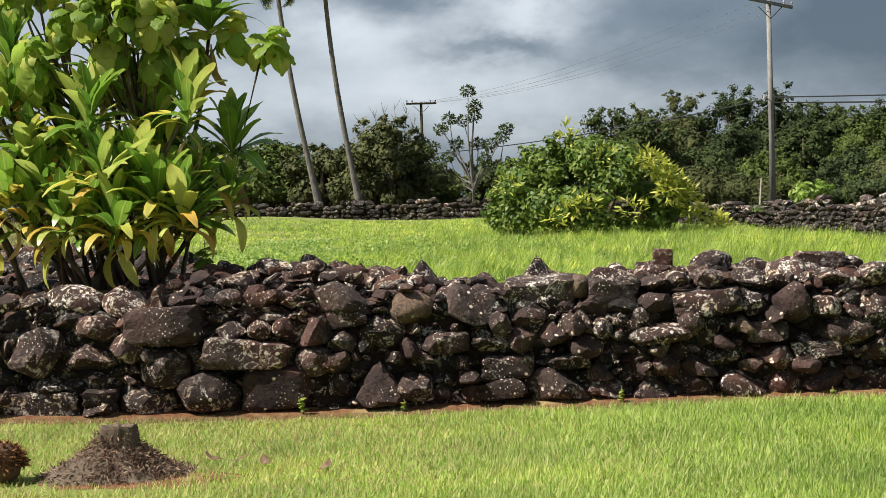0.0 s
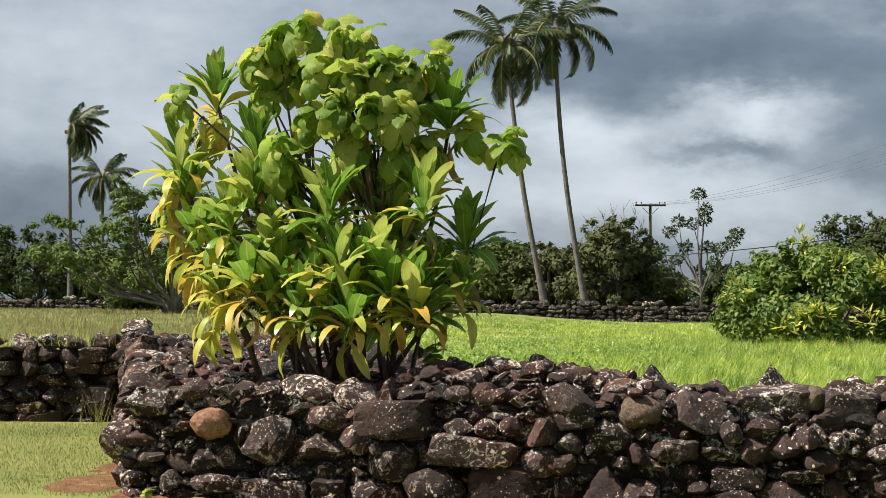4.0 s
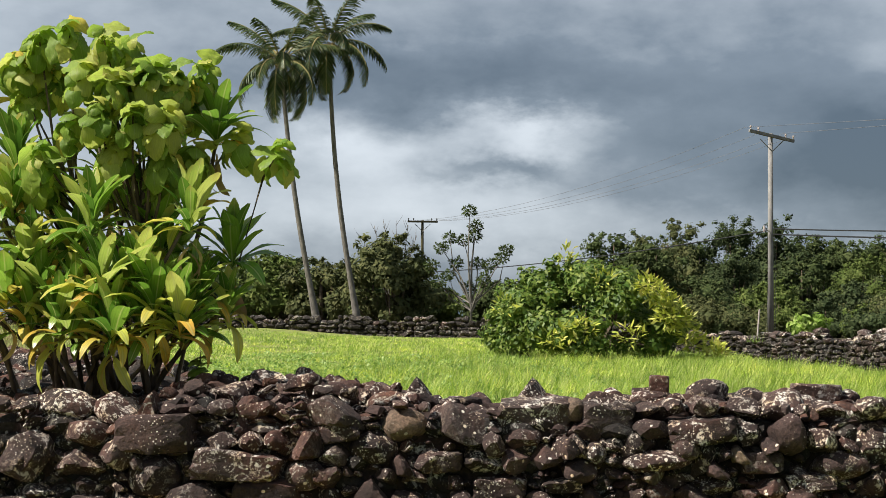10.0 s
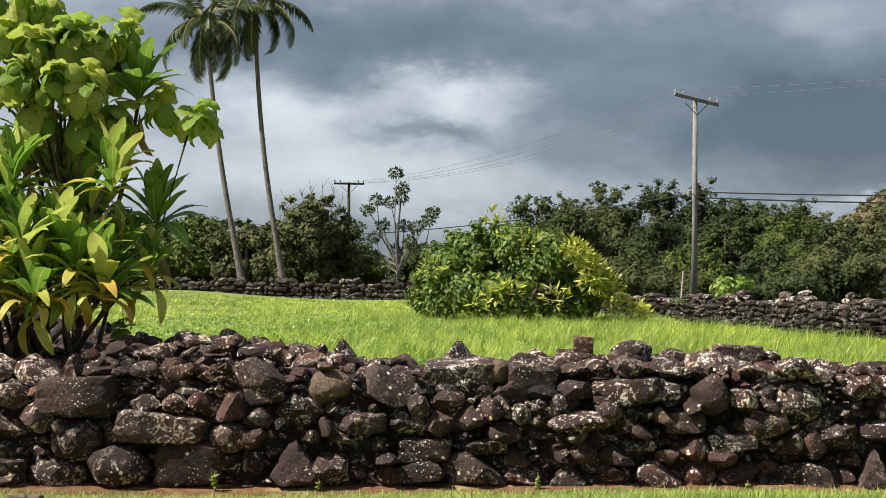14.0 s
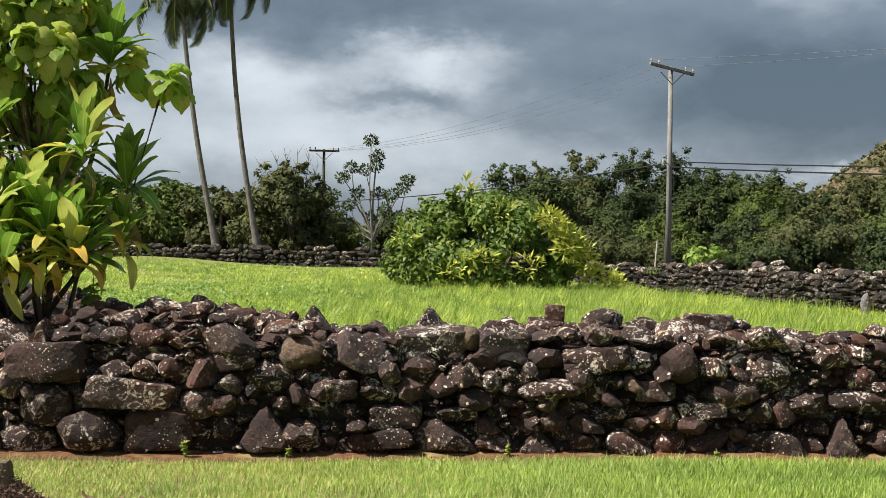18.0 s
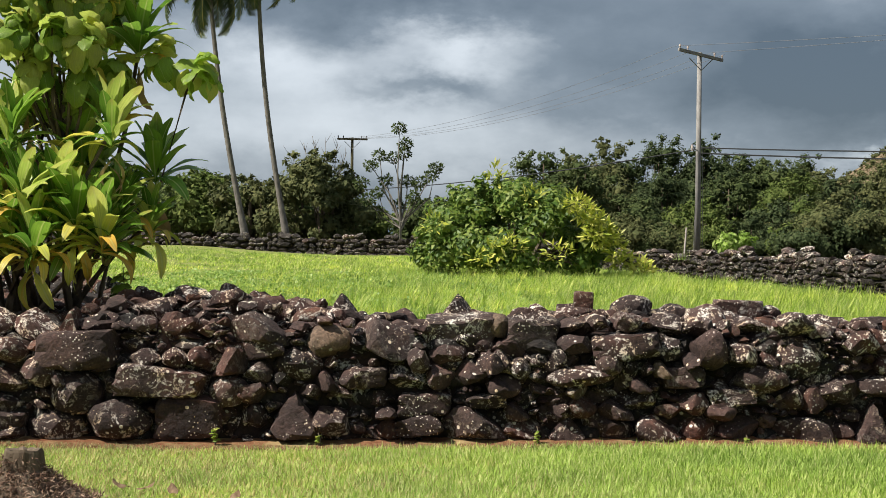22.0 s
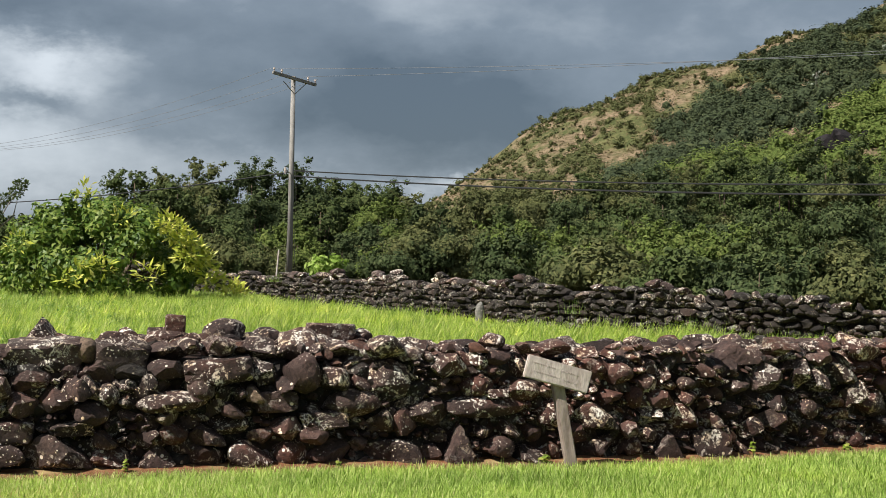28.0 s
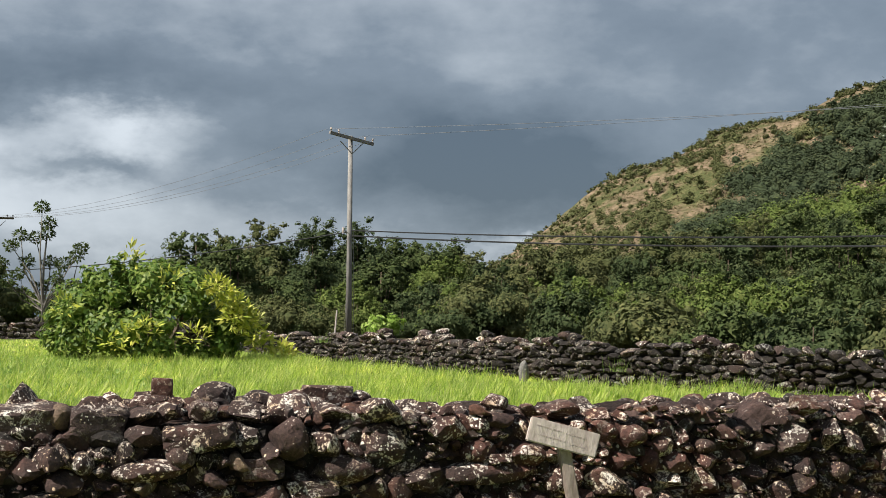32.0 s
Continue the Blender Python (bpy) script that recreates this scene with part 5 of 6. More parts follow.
def ridge():
    xs, ys = np.linspace(-1900, 900, 90), np.linspace(2300, 2900, 8)
    X, Y = np.meshgrid(xs, ys)
    Zz = np.array([[14 + 52 * max(0.0, 0.5 + noise.noise(Vector((x * 0.0013, 0.4, y * 0.0006))) + 0.25 * noise.noise(Vector((x * 0.006, 1, y * 0.002)))) for x in xs] for y in ys]) * np.sin(np.clip((Y - 2300) / 600, 0, 1) * np.pi) ** 0.5
    w, h = len(xs), len(ys)
    i = (np.arange(h - 1)[:, None] * w + np.arange(w - 1)).ravel()
    n = Nodes("haze_tinted_ridge", 1.0, 0.0)
    # the haze of distance is painted in as blue-grey base colour
    n.color(n.mix(n.step(n.world_noise(0.01, 3), 0.4, 0.6), (0.07, 0.10, 0.13), (0.10, 0.14, 0.17)))
    tagged(smooth(part("backdrop", (np.stack([X, Y, Zz], -1).reshape(-1, 3).tolist(), np.stack([i, i + 1, i + w + 1, i + w], 1).tolist()), n.mat)), "distant ridge under the cloud, blue-grey from painted haze", "hill", kind="structure")


ridge()

# ---- the clump of ti and the broad-leaved tree on the wall ----
def leaf_mesh(name, mat, length, width, arch, fold=0.25, heart=False, rows=9, wave=0.0):
    """One leaf along +x: a blade folded at its midrib, arched, with a stalk."""
    vs, fs = [], []
    ang, p = 0.0, Vector((0, 0, 0))
    for i in range(rows + 1):
        t = i / rows
        if heart:
            w = width * 0.5 * (math.sin((0.12 + 0.86 * t) ** 0.8 * math.pi) ** 0.6 if t < 0.97 else 0.12)
        else:
            w = width * 0.5 * max(0.16, math.sin(min(1.0, t) ** 1.55 * math.pi) ** 0.62) if t < 0.99 else width * 0.08
        up = w * fold
        wv = wave * math.sin(t * 11)
        vs += [tuple(p + Vector((0, w, up + wv))), tuple(p), tuple(p + Vector((0, -w, up - wv)))]
        ang -= arch / rows * (0.6 + 0.8 * t)
        p = p + Vector((math.cos(ang), 0, math.sin(ang))) * length / rows
    for i in range(rows):
        for k in range(2):
            a = 3 * i + k
            fs.append((a, a + 1, a + 4, a + 3))
    me = bpy.data.meshes.new(name)
    me.from_pydata(vs, [], fs)
    me.materials.append(mat)
    me.shade_smooth()
    return me


TI = {m.name: [leaf_mesh("leaf", m, 1.0, w * (1.0 if m is M_TI else 0.88), a * (1.0 if m is M_TI else 1.25), 0.3 if m is M_TI else 0.6, wave=0.016) for w, a in ((0.24, 0.3), (0.26, 0.6), (0.25, 1.1), (0.22, 1.7))] for m in (M_TI, M_TI_YELLOW, M_TI_DRY)}
def round_leaf(name, mat, arch, cup, wave):
    """A broad heart-shaped leaf along +x whose rim hangs down on all sides, with a notch at its stalk."""
    vs, fs, rows, cols = [], [], 6, 4
    ang, p = 0.0, Vector((-0.1, 0, 0))
    for i in range(rows + 1):
        t = i / rows
        w = 0.50 * max(0.05, math.sin((0.13 + 0.87 * t) ** 0.66 * math.pi)) ** 0.75
        for k in range(cols + 1):
            u = 2 * k / cols - 1
            back = -0.14 * abs(u) * (1 - t) ** 2
            vs.append(tuple(p + Vector((back, u * w, -cup * w * u * u + wave * math.sin(t * 9 + u * 4)))))
        ang -= arch / rows * (0.4 + 1.2 * t)
        p = p + Vector((math.cos(ang), 0, math.sin(ang))) / rows
    for i in range(rows):
        for k in range(cols):
            a = (cols + 1) * i + k
            fs.append((a, a + 1, a + cols + 2, a + cols + 1))
    me = bpy.data.meshes.new(name)
    me.from_pydata(vs, [], fs)
    me.materials.append(mat)
    me.shade_smooth()
    return me


BROADS = {m.name: [round_leaf("leaf", m, a, c, w) for a, c, w in ((0.6, 0.22, 0.06), (1.1, 0.35, 0.07), (0.4, 0.12, 0.08), (1.5, 0.45, 0.06))] for m in (M_BROAD, M_TI_YELLOW)}


def place_leaf(mesh, parent, at, az, lift, size, roll=0.0):
    ob = new("leaf", mesh)
    ob.parent = parent
    ob.matrix_basis = Matrix.LocRotScale(at, Euler((radians(roll), -lift, az)), (size, size, size))
    return ob


def ti_plant(tip, i, foot=None, yellow=None):
    r = random.Random(500 + i)
    tip = Vector(tip)
    if tip.z < 1.7 and i < 140:
        tip.z += 0.2
    foot = foot or Vector((-3.72 + 0.34 * (tip.x + 3.72) + r.uniform(-0.3, 0.3), 13.15 + r.uniform(-0.35, 0.3), 0.80))
    yellow = yellow or (0.5 if (tip.z < 2.0 and tip.x < -4.1) or i in (1, 5, 12) else 0.3 if tip.z < 1.75 else 0.08)
    root = thing("ti_plant", foot, "ti plant with long glossy green leaves and yellowing older ones" if yellow > 0.3 else "ti plant with upright rosette of long glossy green leaves", "plant", "clump of ti plants")
    t = tip - foot
    bend = Vector((r.uniform(-0.12, 0.12), r.uniform(-0.1, 0.1), 0))
    smooth(part("stem", tube([(0, 0, -0.1), t * 0.35 + bend, t * 0.7 + bend, t * 1.02], [0.025, 0.022, 0.02, 0.016], 6), M_BARK_DARK, root))
    n = r.randint(26, 33)
    small = 0.72 if i == 14 else 0.72 if i >= 140 else 1.0
    for k in range(n):
        q = k / (n - 1)
        az = 2.4 * k + r.uniform(-0.25, 0.25)
        lift = 1.55 - (0.95 if r.random() < 0.75 else 1.7) * q ** 1.3 + r.uniform(-0.15, 0.15)
        size = r.uniform(0.38, 0.62) * small * (0.8 + 0.2 * math.sin(q * math.pi))
        m = M_TI.name
        if (q > 0.6 or i >= 140) and r.random() < yellow * 1.7 + 0.06:
            m = M_TI_YELLOW.name
        arch = min(3, int(q * 3.2 + r.uniform(0, 0.8)))
        place_leaf(TI[m][arch], root, t + Vector((0, 0, -0.14 * q)), az, lift, size, r.uniform(-25, 25))
    # older leaves hang in a yellow or orange skirt under some rosettes
    for k in range(8 if i in (0, 1, 5, 6, 16, 22, 23, 31) else 3 if yellow > 0.25 and i < 140 else 0):
        place_leaf(TI[M_TI_YELLOW.name][r.choice((2, 3))], root, t + Vector((0, 0, -0.16 - 0.02 * k)), r.uniform(2.2, 5.6), r.uniform(-0.7, 0.25), r.uniform(0.36, 0.5), r.uniform(-30, 30))
    for k in range(r.randint(2, 4) if tip.z > 1.75 else 0):
        place_leaf(TI[M_TI_DRY.name][3], root, t + Vector((0, 0, -0.2 - 0.05 * k)), r.uniform(0, 6.3), -0.5 - r.random() * 0.5, r.uniform(0.3, 0.45), r.uniform(-40, 40))


ROSETTES = [(-4.61, 13.20, 2.96), (-5.15, 13.60, 3.51), (-3.79, 12.70, 2.40), (-2.93, 12.70, 2.44), (-2.85, 13.40, 3.26), (-5.43, 13.40, 2.85), (-4.78, 13.00, 2.35), (-4.37, 12.90, 2.09), (-3.62, 12.50, 1.66), (-3.17, 12.50, 1.49), (-4.51, 12.70, 1.58), (-3.98, 12.50, 1.34), (-3.49, 12.40, 1.25), (-2.95, 12.50, 1.35), (-2.65, 13.00, 1.49), (-2.65, 13.20, 2.14), (-4.82, 12.90, 1.48), (-3.38, 12.70, 1.88), (-4.24, 13.50, 2.00), (-3.70, 13.50, 2.58), (-4.49, 13.60, 2.70), (-3.22, 13.30, 2.00)]
BROAD = [(-4.16, 13.20, 4.14), (-4.46, 13.30, 4.08), (-3.81, 13.10, 4.04), (-3.65, 13.40, 4.02), (-4.65, 13.30, 3.86), (-3.96, 12.90, 3.70), (-3.65, 12.90, 3.64), (-3.39, 13.10, 3.74), (-3.20, 13.20, 3.65), (-3.00, 13.40, 3.81), (-3.77, 12.80, 3.35), (-3.46, 12.80, 3.32), (-3.23, 12.90, 3.26), (-4.13, 13.30, 3.32), (-2.66, 13.30, 3.19), (-2.27, 13.20, 3.05), (-5.41, 13.30, 3.52), (-4.60, 13.40, 3.58), (-3.16, 13.50, 3.48), (-3.64, 12.90, 3.06), (-4.36, 13.50, 3.75)]

MORE_ROSETTES = [(-5.22, 13.30, 2.16), (-4.89, 13.10, 1.94), (-3.53, 12.90, 1.56), (-2.92, 13.00, 1.79), (-3.30, 13.20, 2.25), (-4.23, 12.80, 1.78), (-4.01, 13.10, 2.14), (-4.57, 13.00, 2.55), (-3.80, 13.30, 2.82), (-5.41, 13.50, 2.54)]
for i, tip in enumerate(ROSETTES + MORE_ROSETTES):
    ti_plant(tip, i)
for i, tip in enumerate(((-4.3, 12.75, 1.34), (-3.75, 12.6, 1.28), (-3.3, 12.6, 1.36), (-2.95, 12.7, 1.3), (-3.9, 12.7, 1.5))):
    ti_plant(tip, 60 + i, yellow=0.1)
ti_plant((9.02, 14.2, 0.88), 140, Vector((9.05, 14.3, 0.35)), 0.22)
ti_plant((9.3, 14.3, 0.86), 141, Vector((9.25, 14.35, 0.35)), 0.22)
ti_plant((9.6, 14.3, 0.92), 142, Vector((9.5, 14.35, 0.35)), 0.22)


def broad_tree():
    r = random.Random(77)
    foot = Vector((-3.35, 13.2, 0.8))
    root = thing("broadleaf_tree", foot, "slender young tree with big drooping heart-shaped leaves", "tree")
    fork = Vector((-3.45, 13.15, 2.5)) - foot
    smooth(part("trunk", tube([(0, 0, -0.1), (0.02, 0, 0.7), (-0.05, 0, 1.3), fork], [0.04, 0.034, 0.03, 0.025], 7), M_BARK_DARK, root))
    foot2 = Vector((-0.55, 0.2, 0))
    smooth(part("trunk", tube([foot2, foot2 + Vector((-0.1, 0, 1.2)), foot2 + Vector((-0.3, 0, 2.2))], [0.035, 0.03, 0.022], 7), M_BARK_DARK, root))
    more = [(r.uniform(-4.6, -2.9), r.uniform(12.7, 13.6), r.uniform(2.75, 3.9)) for _ in range(20)]
    for i, c in enumerate(BROAD + more):
        t = Vector(c) - foot
        start = fork * r.uniform(0.75, 1.0) if t.x > -0.7 else foot2 + Vector((-0.2, 0, 1.7))
        if i == 15:  # the lone cluster on a long curved branch
            start = fork * 0.55 + Vector((0.4, 0, 0.1))
            br = smooth(part("branch", tube([start, start + Vector((0.35, 0, 0.02)), t + Vector((-0.12, 0, -0.22)), t], [0.018, 0.014, 0.011, 0.009], 5), M_BARK_DARK, root))
        else:
            br = smooth(part("branch", tube([start, start.lerp(t, 0.5) + Vector((r.uniform(-0.08, 0.08), 0, -0.05)), t], [0.018, 0.013, 0.008], 5), M_BARK_DARK, root))
        n = 14 if i in (14, 15, 16) else 16
        for k in range(n):
            q = k / (n - 1)
            m = M_TI_YELLOW.name if r.random() < 0.07 and i != 15 else M_BROAD.name
            az = 2.4 * k + r.uniform(-0.4, 0.4)
            out = Vector((math.cos(az), math.sin(az), 0)) * (0.02 + 0.11 * q)
            place_leaf(r.choice(BROADS[m]), br, t + out + Vector((0, 0, 0.12 - 0.30 * q)), az, 0.1 - 1.45 * q + r.uniform(-0.35, 0.35), r.uniform(0.14, 0.235), r.uniform(-50, 50))


broad_tree()


# a thin sapling beside the clump, and weeds along the wall's foot
def sprig(x, y, z, h, n, size, label, seed):
    r = random.Random(seed)
    root = thing("sapling" if h > 0.3 else "weed", (x, y, z), label, "plant", "" if h > 0.3 else "weeds at the wall's foot")
    smooth(part("stem", tube([(0, 0, -0.03), (0.02, 0, h * 0.5), (0.0, 0, h)], [0.008, 0.006, 0.003], 5), M_BARK_DARK, root))
    for k in range(n):
        q = k / n
        place_leaf(r.choice(BROADS[M_BROAD.name]), root, Vector((0, 0, h * (0.3 + 0.55 * q))), 2.4 * k, 0.5 - 0.7 * r.random(), size * r.uniform(0.7, 1.2), r.uniform(-20, 20))


sprig(-2.88, 12.95, 0.8, 0.55, 11, 0.15, "thin leafy sapling beside the ti plants", 1)
for k, (x, s) in enumerate(((-1.83, 0.09), (-1.05, 0.06), (0.6, 0.06), (3.93, 0.11), (5.9, 0.08), (6.9, 0.1), (-4.85, 0.1), (2.2, 0.05))):
    sprig(x, front(x) - 0.06, 0.0, 0.1 if k % 2 else 0.16, 9, s * 0.62, "small green weed at the foot of the stone wall", 20 + k)


# ---- grass ----
M_WEED = leaf_material("weed_leaf", (0.15, 0.27, 0.05), (0.26, 0.40, 0.09), (0.42, 0.52, 0.17), 0.5, 0.35, 0.35, "Island")


def blades(x, y, z, height, width, rng, lean=0.35, wind=0.0):
    """Corners of slender grass blades, a tapered triangle each."""
    n = len(x)
    az = rng.uniform(0, 2 * np.pi, n)
    d = np.stack([np.cos(az), np.sin(az), np.zeros(n)], -1)
    s = np.stack([-d[:, 1], d[:, 0], np.zeros(n)], -1)
    h = (height * rng.uniform(0.6, 1.3, n))[:, None]
    w = width * rng.uniform(0.7, 1.3, (n, 1))
    p = np.stack([x, y, z], -1)
    k = np.abs(rng.normal(lean, 0.3, (n, 1)))
    tip = np.array([[0, 0, 1.0]]) + d * k + np.array([[wind, 0, 0]])
    return np.stack([p - s * w / 2, p + s * w / 2, p + unit(tip) * h * 1.1], 1)


def build_grass():
    rng = np.random.default_rng(31)
    # mown lawn before the wall
    n = 520000
    x, y = rng.uniform(-6.2, 9.5, n), rng.uniform(7.6, 12.4, n)
    f = 11.5 + 0.03 * x + 0.012 * np.maximum(0, x) ** 2
    worn = np.array([noise.noise(Vector((a * 0.8, b * 0.8, 4.0))) + 0.5 * noise.noise(Vector((a * 3.1, b * 3.1, 9.0))) for a, b in zip(x, y)])
    edge = f - y
    bare = np.exp(-((x + 2.55) ** 2 + (y - 8.75) ** 2) / 0.4)
    keep = (edge > 0.16 + 0.22 * rng.random(n)) & (worn + rng.uniform(-0.9, 0.9, n) > -0.55) & (rng.random(n) > np.exp(-edge / 0.16) * 0.9) & (rng.random(n) > bare)
    keep &= rng.random(n) < 0.62 + 0.38 * sstep(-3.2, 0.6, x)
    x, y, e = x[keep], y[keep], edge[keep]
    h = 0.034 + 0.038 * sstep(-3.0, 1.0, x) * rng.random(len(x))
    lush = rng.random(len(x)) < sstep(0.3, 3.6, x + 1.2 * worn[keep]) * (0.15 + 0.65 * sstep(0.25, 0.9, e))
    straw = ~lush & (rng.random(len(x)) < 0.42 * sstep(1.0, -2.6, x + worn[keep]) + 0.4 * sstep(0.45, 0.15, e))
    for on, m, label in ((~lush & ~straw, M_LAWN, "mown yellow-green lawn grass before the wall"), (straw, M_STRAW, "dry straw-coloured grass in the worn lawn"), (lush, M_LUSH, "lush green lawn grass before the wall")):
        ob = part("lawn_grass", quads_mesh("lawn_grass", blades(x[on], y[on], ground_z(x[on], y[on]), h[on] * 1.15, 0.0105, rng, 0.8), 3), m)
        tagged(ob, label, "grass", kind="stuff")
    # straw and seedlings along the wall's foot
    n = 16000
    x = rng.uniform(-5.2, 9.5, n)
    y = 11.5 + 0.03 * x + 0.012 * np.maximum(0, x) ** 2 - np.abs(rng.normal(0.12, 0.12, n))
    tagged(part("straw", quads_mesh("straw", blades(x, y, ground_z(x, y) + 0.01, 0.035, 0.006, rng, 1.4), 3), M_DRY), "dry straw along the foot of the wall", "straw", kind="stuff")
    # thin turf left of the platform
    n = 60000
    x, y = rng.uniform(-13, -5.2, n), rng.uniform(11.5, 18.4, n)
    keep = (x < jog(y) - 0.1) & (rng.random(n) < 0.75)
    x, y = x[keep], y[keep]
    tagged(part("thin_turf", quads_mesh("thin_turf", blades(x, y, ground_z(x, y), 0.03, 0.008, rng, 0.6), 3), M_TURF), "thin worn turf beside the stone platform", "grass", kind="stuff")
    # long grass of the field
    n = 700000
    y = 14.0 * (66 / 14.0) ** rng.random(n)
    x = rng.uniform(-0.62, 0.66, n) * y
    f = 11.5 + 0.03 * x + 0.012 * np.maximum(0, x) ** 2
    keep = (y > f + 1.7) & (x > jog(y) + 1.0 + 3.5 * sstep(12, 19, y)) & (x < 15)
    rx = np.interp(y, [20, 21, 23, 27, 34, 50, 70], [14.5, 14.5, 11.3, 9.0, 7.6, 4.5, 2.0])
    keep &= (x < rx + 0.1) & ((x > -11) | (rng.random(n) < 0.35))
    x, y = x[keep], y[keep]
    patch = np.array([noise.noise(Vector((a * 0.35, b * 0.2, 2.0))) + 0.6 * noise.noise(Vector((a * 1.6, b * 0.9, 5.0))) for a, b in zip(x, y)])
    tuss = np.array([noise.noise(Vector((a * 2.6, b * 1.5, 6.0))) for a, b in zip(x, y)])
    k2 = rng.random(len(x)) < 0.66 + 0.8 * patch + 0.7 * tuss
    x, y, patch, tuss = x[k2], y[k2], patch[k2], tuss[k2]
    tall = 0.045 + 0.10 * np.clip(patch + 0.2, 0, 1) + 0.16 * np.clip(tuss + 0.1, 0, 1) + 0.08 * sstep(-3, 3, x) * sstep(8, 5.5, x) * rng.random(len(x))
    tagged(part("field_grass", quads_mesh("field_grass", blades(x, y, ground_z(x, y), tall, 0.009 + 0.0005 * y[:, None], rng, 1.1, 0.3), 3), M_FIELD), "bright long grass in the stone enclosure", "grass", kind="stuff")
    # low broad weeds among the grass near the plants
    n = 60000
    x, y = rng.uniform(-7.5, 4.5, n), 13.6 * (42 / 13.6) ** rng.random(n)
    patch = np.array([noise.noise(Vector((a * 0.9, b * 0.6, 7.0))) for a, b in zip(x, y)])
    keep = (patch + rng.uniform(-0.25, 0.25, n) > 0.0) & (x > jog(y) + 1.0 + 3.5 * sstep(12, 19, y)) & (y > 13.4) & (rng.random(n) < sstep(3.5, -1.0, x))
    pts = np.stack([x, y, ground_z(x, y) + rng.uniform(0.03, 0.13, n)], -1)[keep]
    tagged(part("field_weeds", quads_mesh("field_weeds", leaves(pts, 0.075, 0.045, rng, 0.0)), M_WEED), "low broad-leaved weeds among the field grass", "weeds", kind="stuff")
    # taller tufts round the shrub and along the sunny side of the field
    k = 2600
    cx, cy = rng.uniform(-4.5, 10.5, k), 16.5 * (45 / 16.5) ** rng.random(k)
    ok = (cx < np.interp(cy, [16, 21, 23, 27, 34, 50], [12, 12, 10.5, 8.4, 7.0, 4.0])) & (rng.random(k) < sstep(-5, 1, cx) + 0.15)
    cx, cy = cx[ok], cy[ok]
    x, y = np.repeat(cx, 30) + rng.normal(0, 0.1, len(cx) * 30), np.repeat(cy, 30) + rng.normal(0, 0.1, len(cx) * 30)
    clear = np.hypot(x - 8.0, y - 27.4) > 1.3
    hh = np.repeat(rng.uniform(0.12, 0.34, len(cx)), 30)[clear]
    x, y = x[clear], y[clear]
    tagged(part("tall_grass", quads_mesh("tall_grass", blades(x, y, ground_z(x, y), hh * 1.1, 0.018, rng, 0.9, 0.4), 3), M_FIELD), "tufts of taller seeding grass in the field", "grass", kind="stuff")
    # dry grass behind the left-hand wall and on it
    n = 36000
    y = 20.0 * (78 / 20.0) ** rng.random(n)
    x = rng.uniform(-0.62, -0.24, n) * y
    keep = x < -5.5 - 0.1 * y
    x, y = x[keep], y[keep]
    tagged(part("dry_grass", quads_mesh("dry_grass", blades(x, y, ground_z(x, y), 0.17, 0.006 + 0.0004 * y[:, None], rng, 0.9, 0.3), 3), M_DRY), "pale dry grass behind the side wall", "grass", kind="stuff")


build_grass()


def tuft(x, y, z, h, n, mat, label, seed, wide=0.18):
    rng = np.random.default_rng(seed)
    px, py = rng.normal(0, wide * 0.4, n), rng.normal(0, wide * 0.4, n)
    ob = part("grass_tuft", quads_mesh("grass_tuft", blades(px, py, np.zeros(n), h, 0.009, rng, 0.55), 3), mat)
    ob.location = (x, y, z)
    tagged(ob, label, "grass tuft", "grass tufts")


tuft(-8.5, 18.5, 0.0, 0.5, 34, M_TURF, "tall green grass tuft at the foot of the side wall", 1, 0.4)
tuft(-9.9, 18.9, 1.0, 0.24, 60, M_FIELD, "green grass tuft on top of the side wall", 2, 0.5)
tuft(-9.2, 19.0, 1.0, 0.22, 60, M_FIELD, "green grass tuft on top of the side wall", 3, 0.5)
tuft(-8.6, 19.2, 1.0, 0.26, 60, M_DRY, "dry grass tuft on top of the side wall", 4, 0.6)
tuft(-8.9, 19.4, 1.0, 0.34, 40, M_DRY, "dry grass tuft on top of the side wall", 5, 0.6)
for i, (x, y) in enumerate(((9.6, 25.0), (10.4, 23.5), (7.4, 33.5))):
    tuft(x - 0.35, y - 0.3, 0.4, 0.2, 60, M_FIELD, "long green grass tuft against the field wall", 10 + i, 0.5)


for i, (x, y, z) in enumerate(((9.4, 26.4, 0.72), (10.85, 24.3, 0.55), (7.3, 35.4, 0.55), (6.0, 40.8, 1.0))):
    tuft(x, y, z, 0.26, 46, M_WEED, "small leafy weed growing out of the field wall", 40 + i, 0.3)

# ---- small things ----
def sign_post():
    root = thing("sign_post", (4.11, 11.62, 0.0), "weathered wooden sign leaning askew against the stone wall", "sign")
    root.rotation_euler = (radians(-4), 0, 0)
    bm = box(-0.045, 0.045, -0.04, 0.04, -0.06, 0.72, 0.008)
    p = part("post", bm, M_SIGN_POST, root)
    p.rotation_euler = (0, radians(-10), 0)
    bm = box(-0.275, 0.275, -0.085, -0.042, -0.092, 0.092, 0.008)
    for v in bm.verts:
        v.co.z += 0.006 * math.sin(v.co.x * 9)
    b = part("board", bm, M_SIGN, root, "pale weathered board with faded lettering")
    b.location, b.rotation_euler = (-0.135, 0, 0.735), (0, radians(15.5), 0)
    for k, (x, z, w) in enumerate(((-0.13, 0.035, 0.2), (0.09, 0.03, 0.16), (-0.1, -0.03, 0.24), (0.12, -0.035, 0.12))):
        t = part("lettering", box(x - w / 2, x + w / 2, -0.0862, -0.084, z - 0.005, z + 0.005), M_FADED, b, "faded illegible line of lettering")


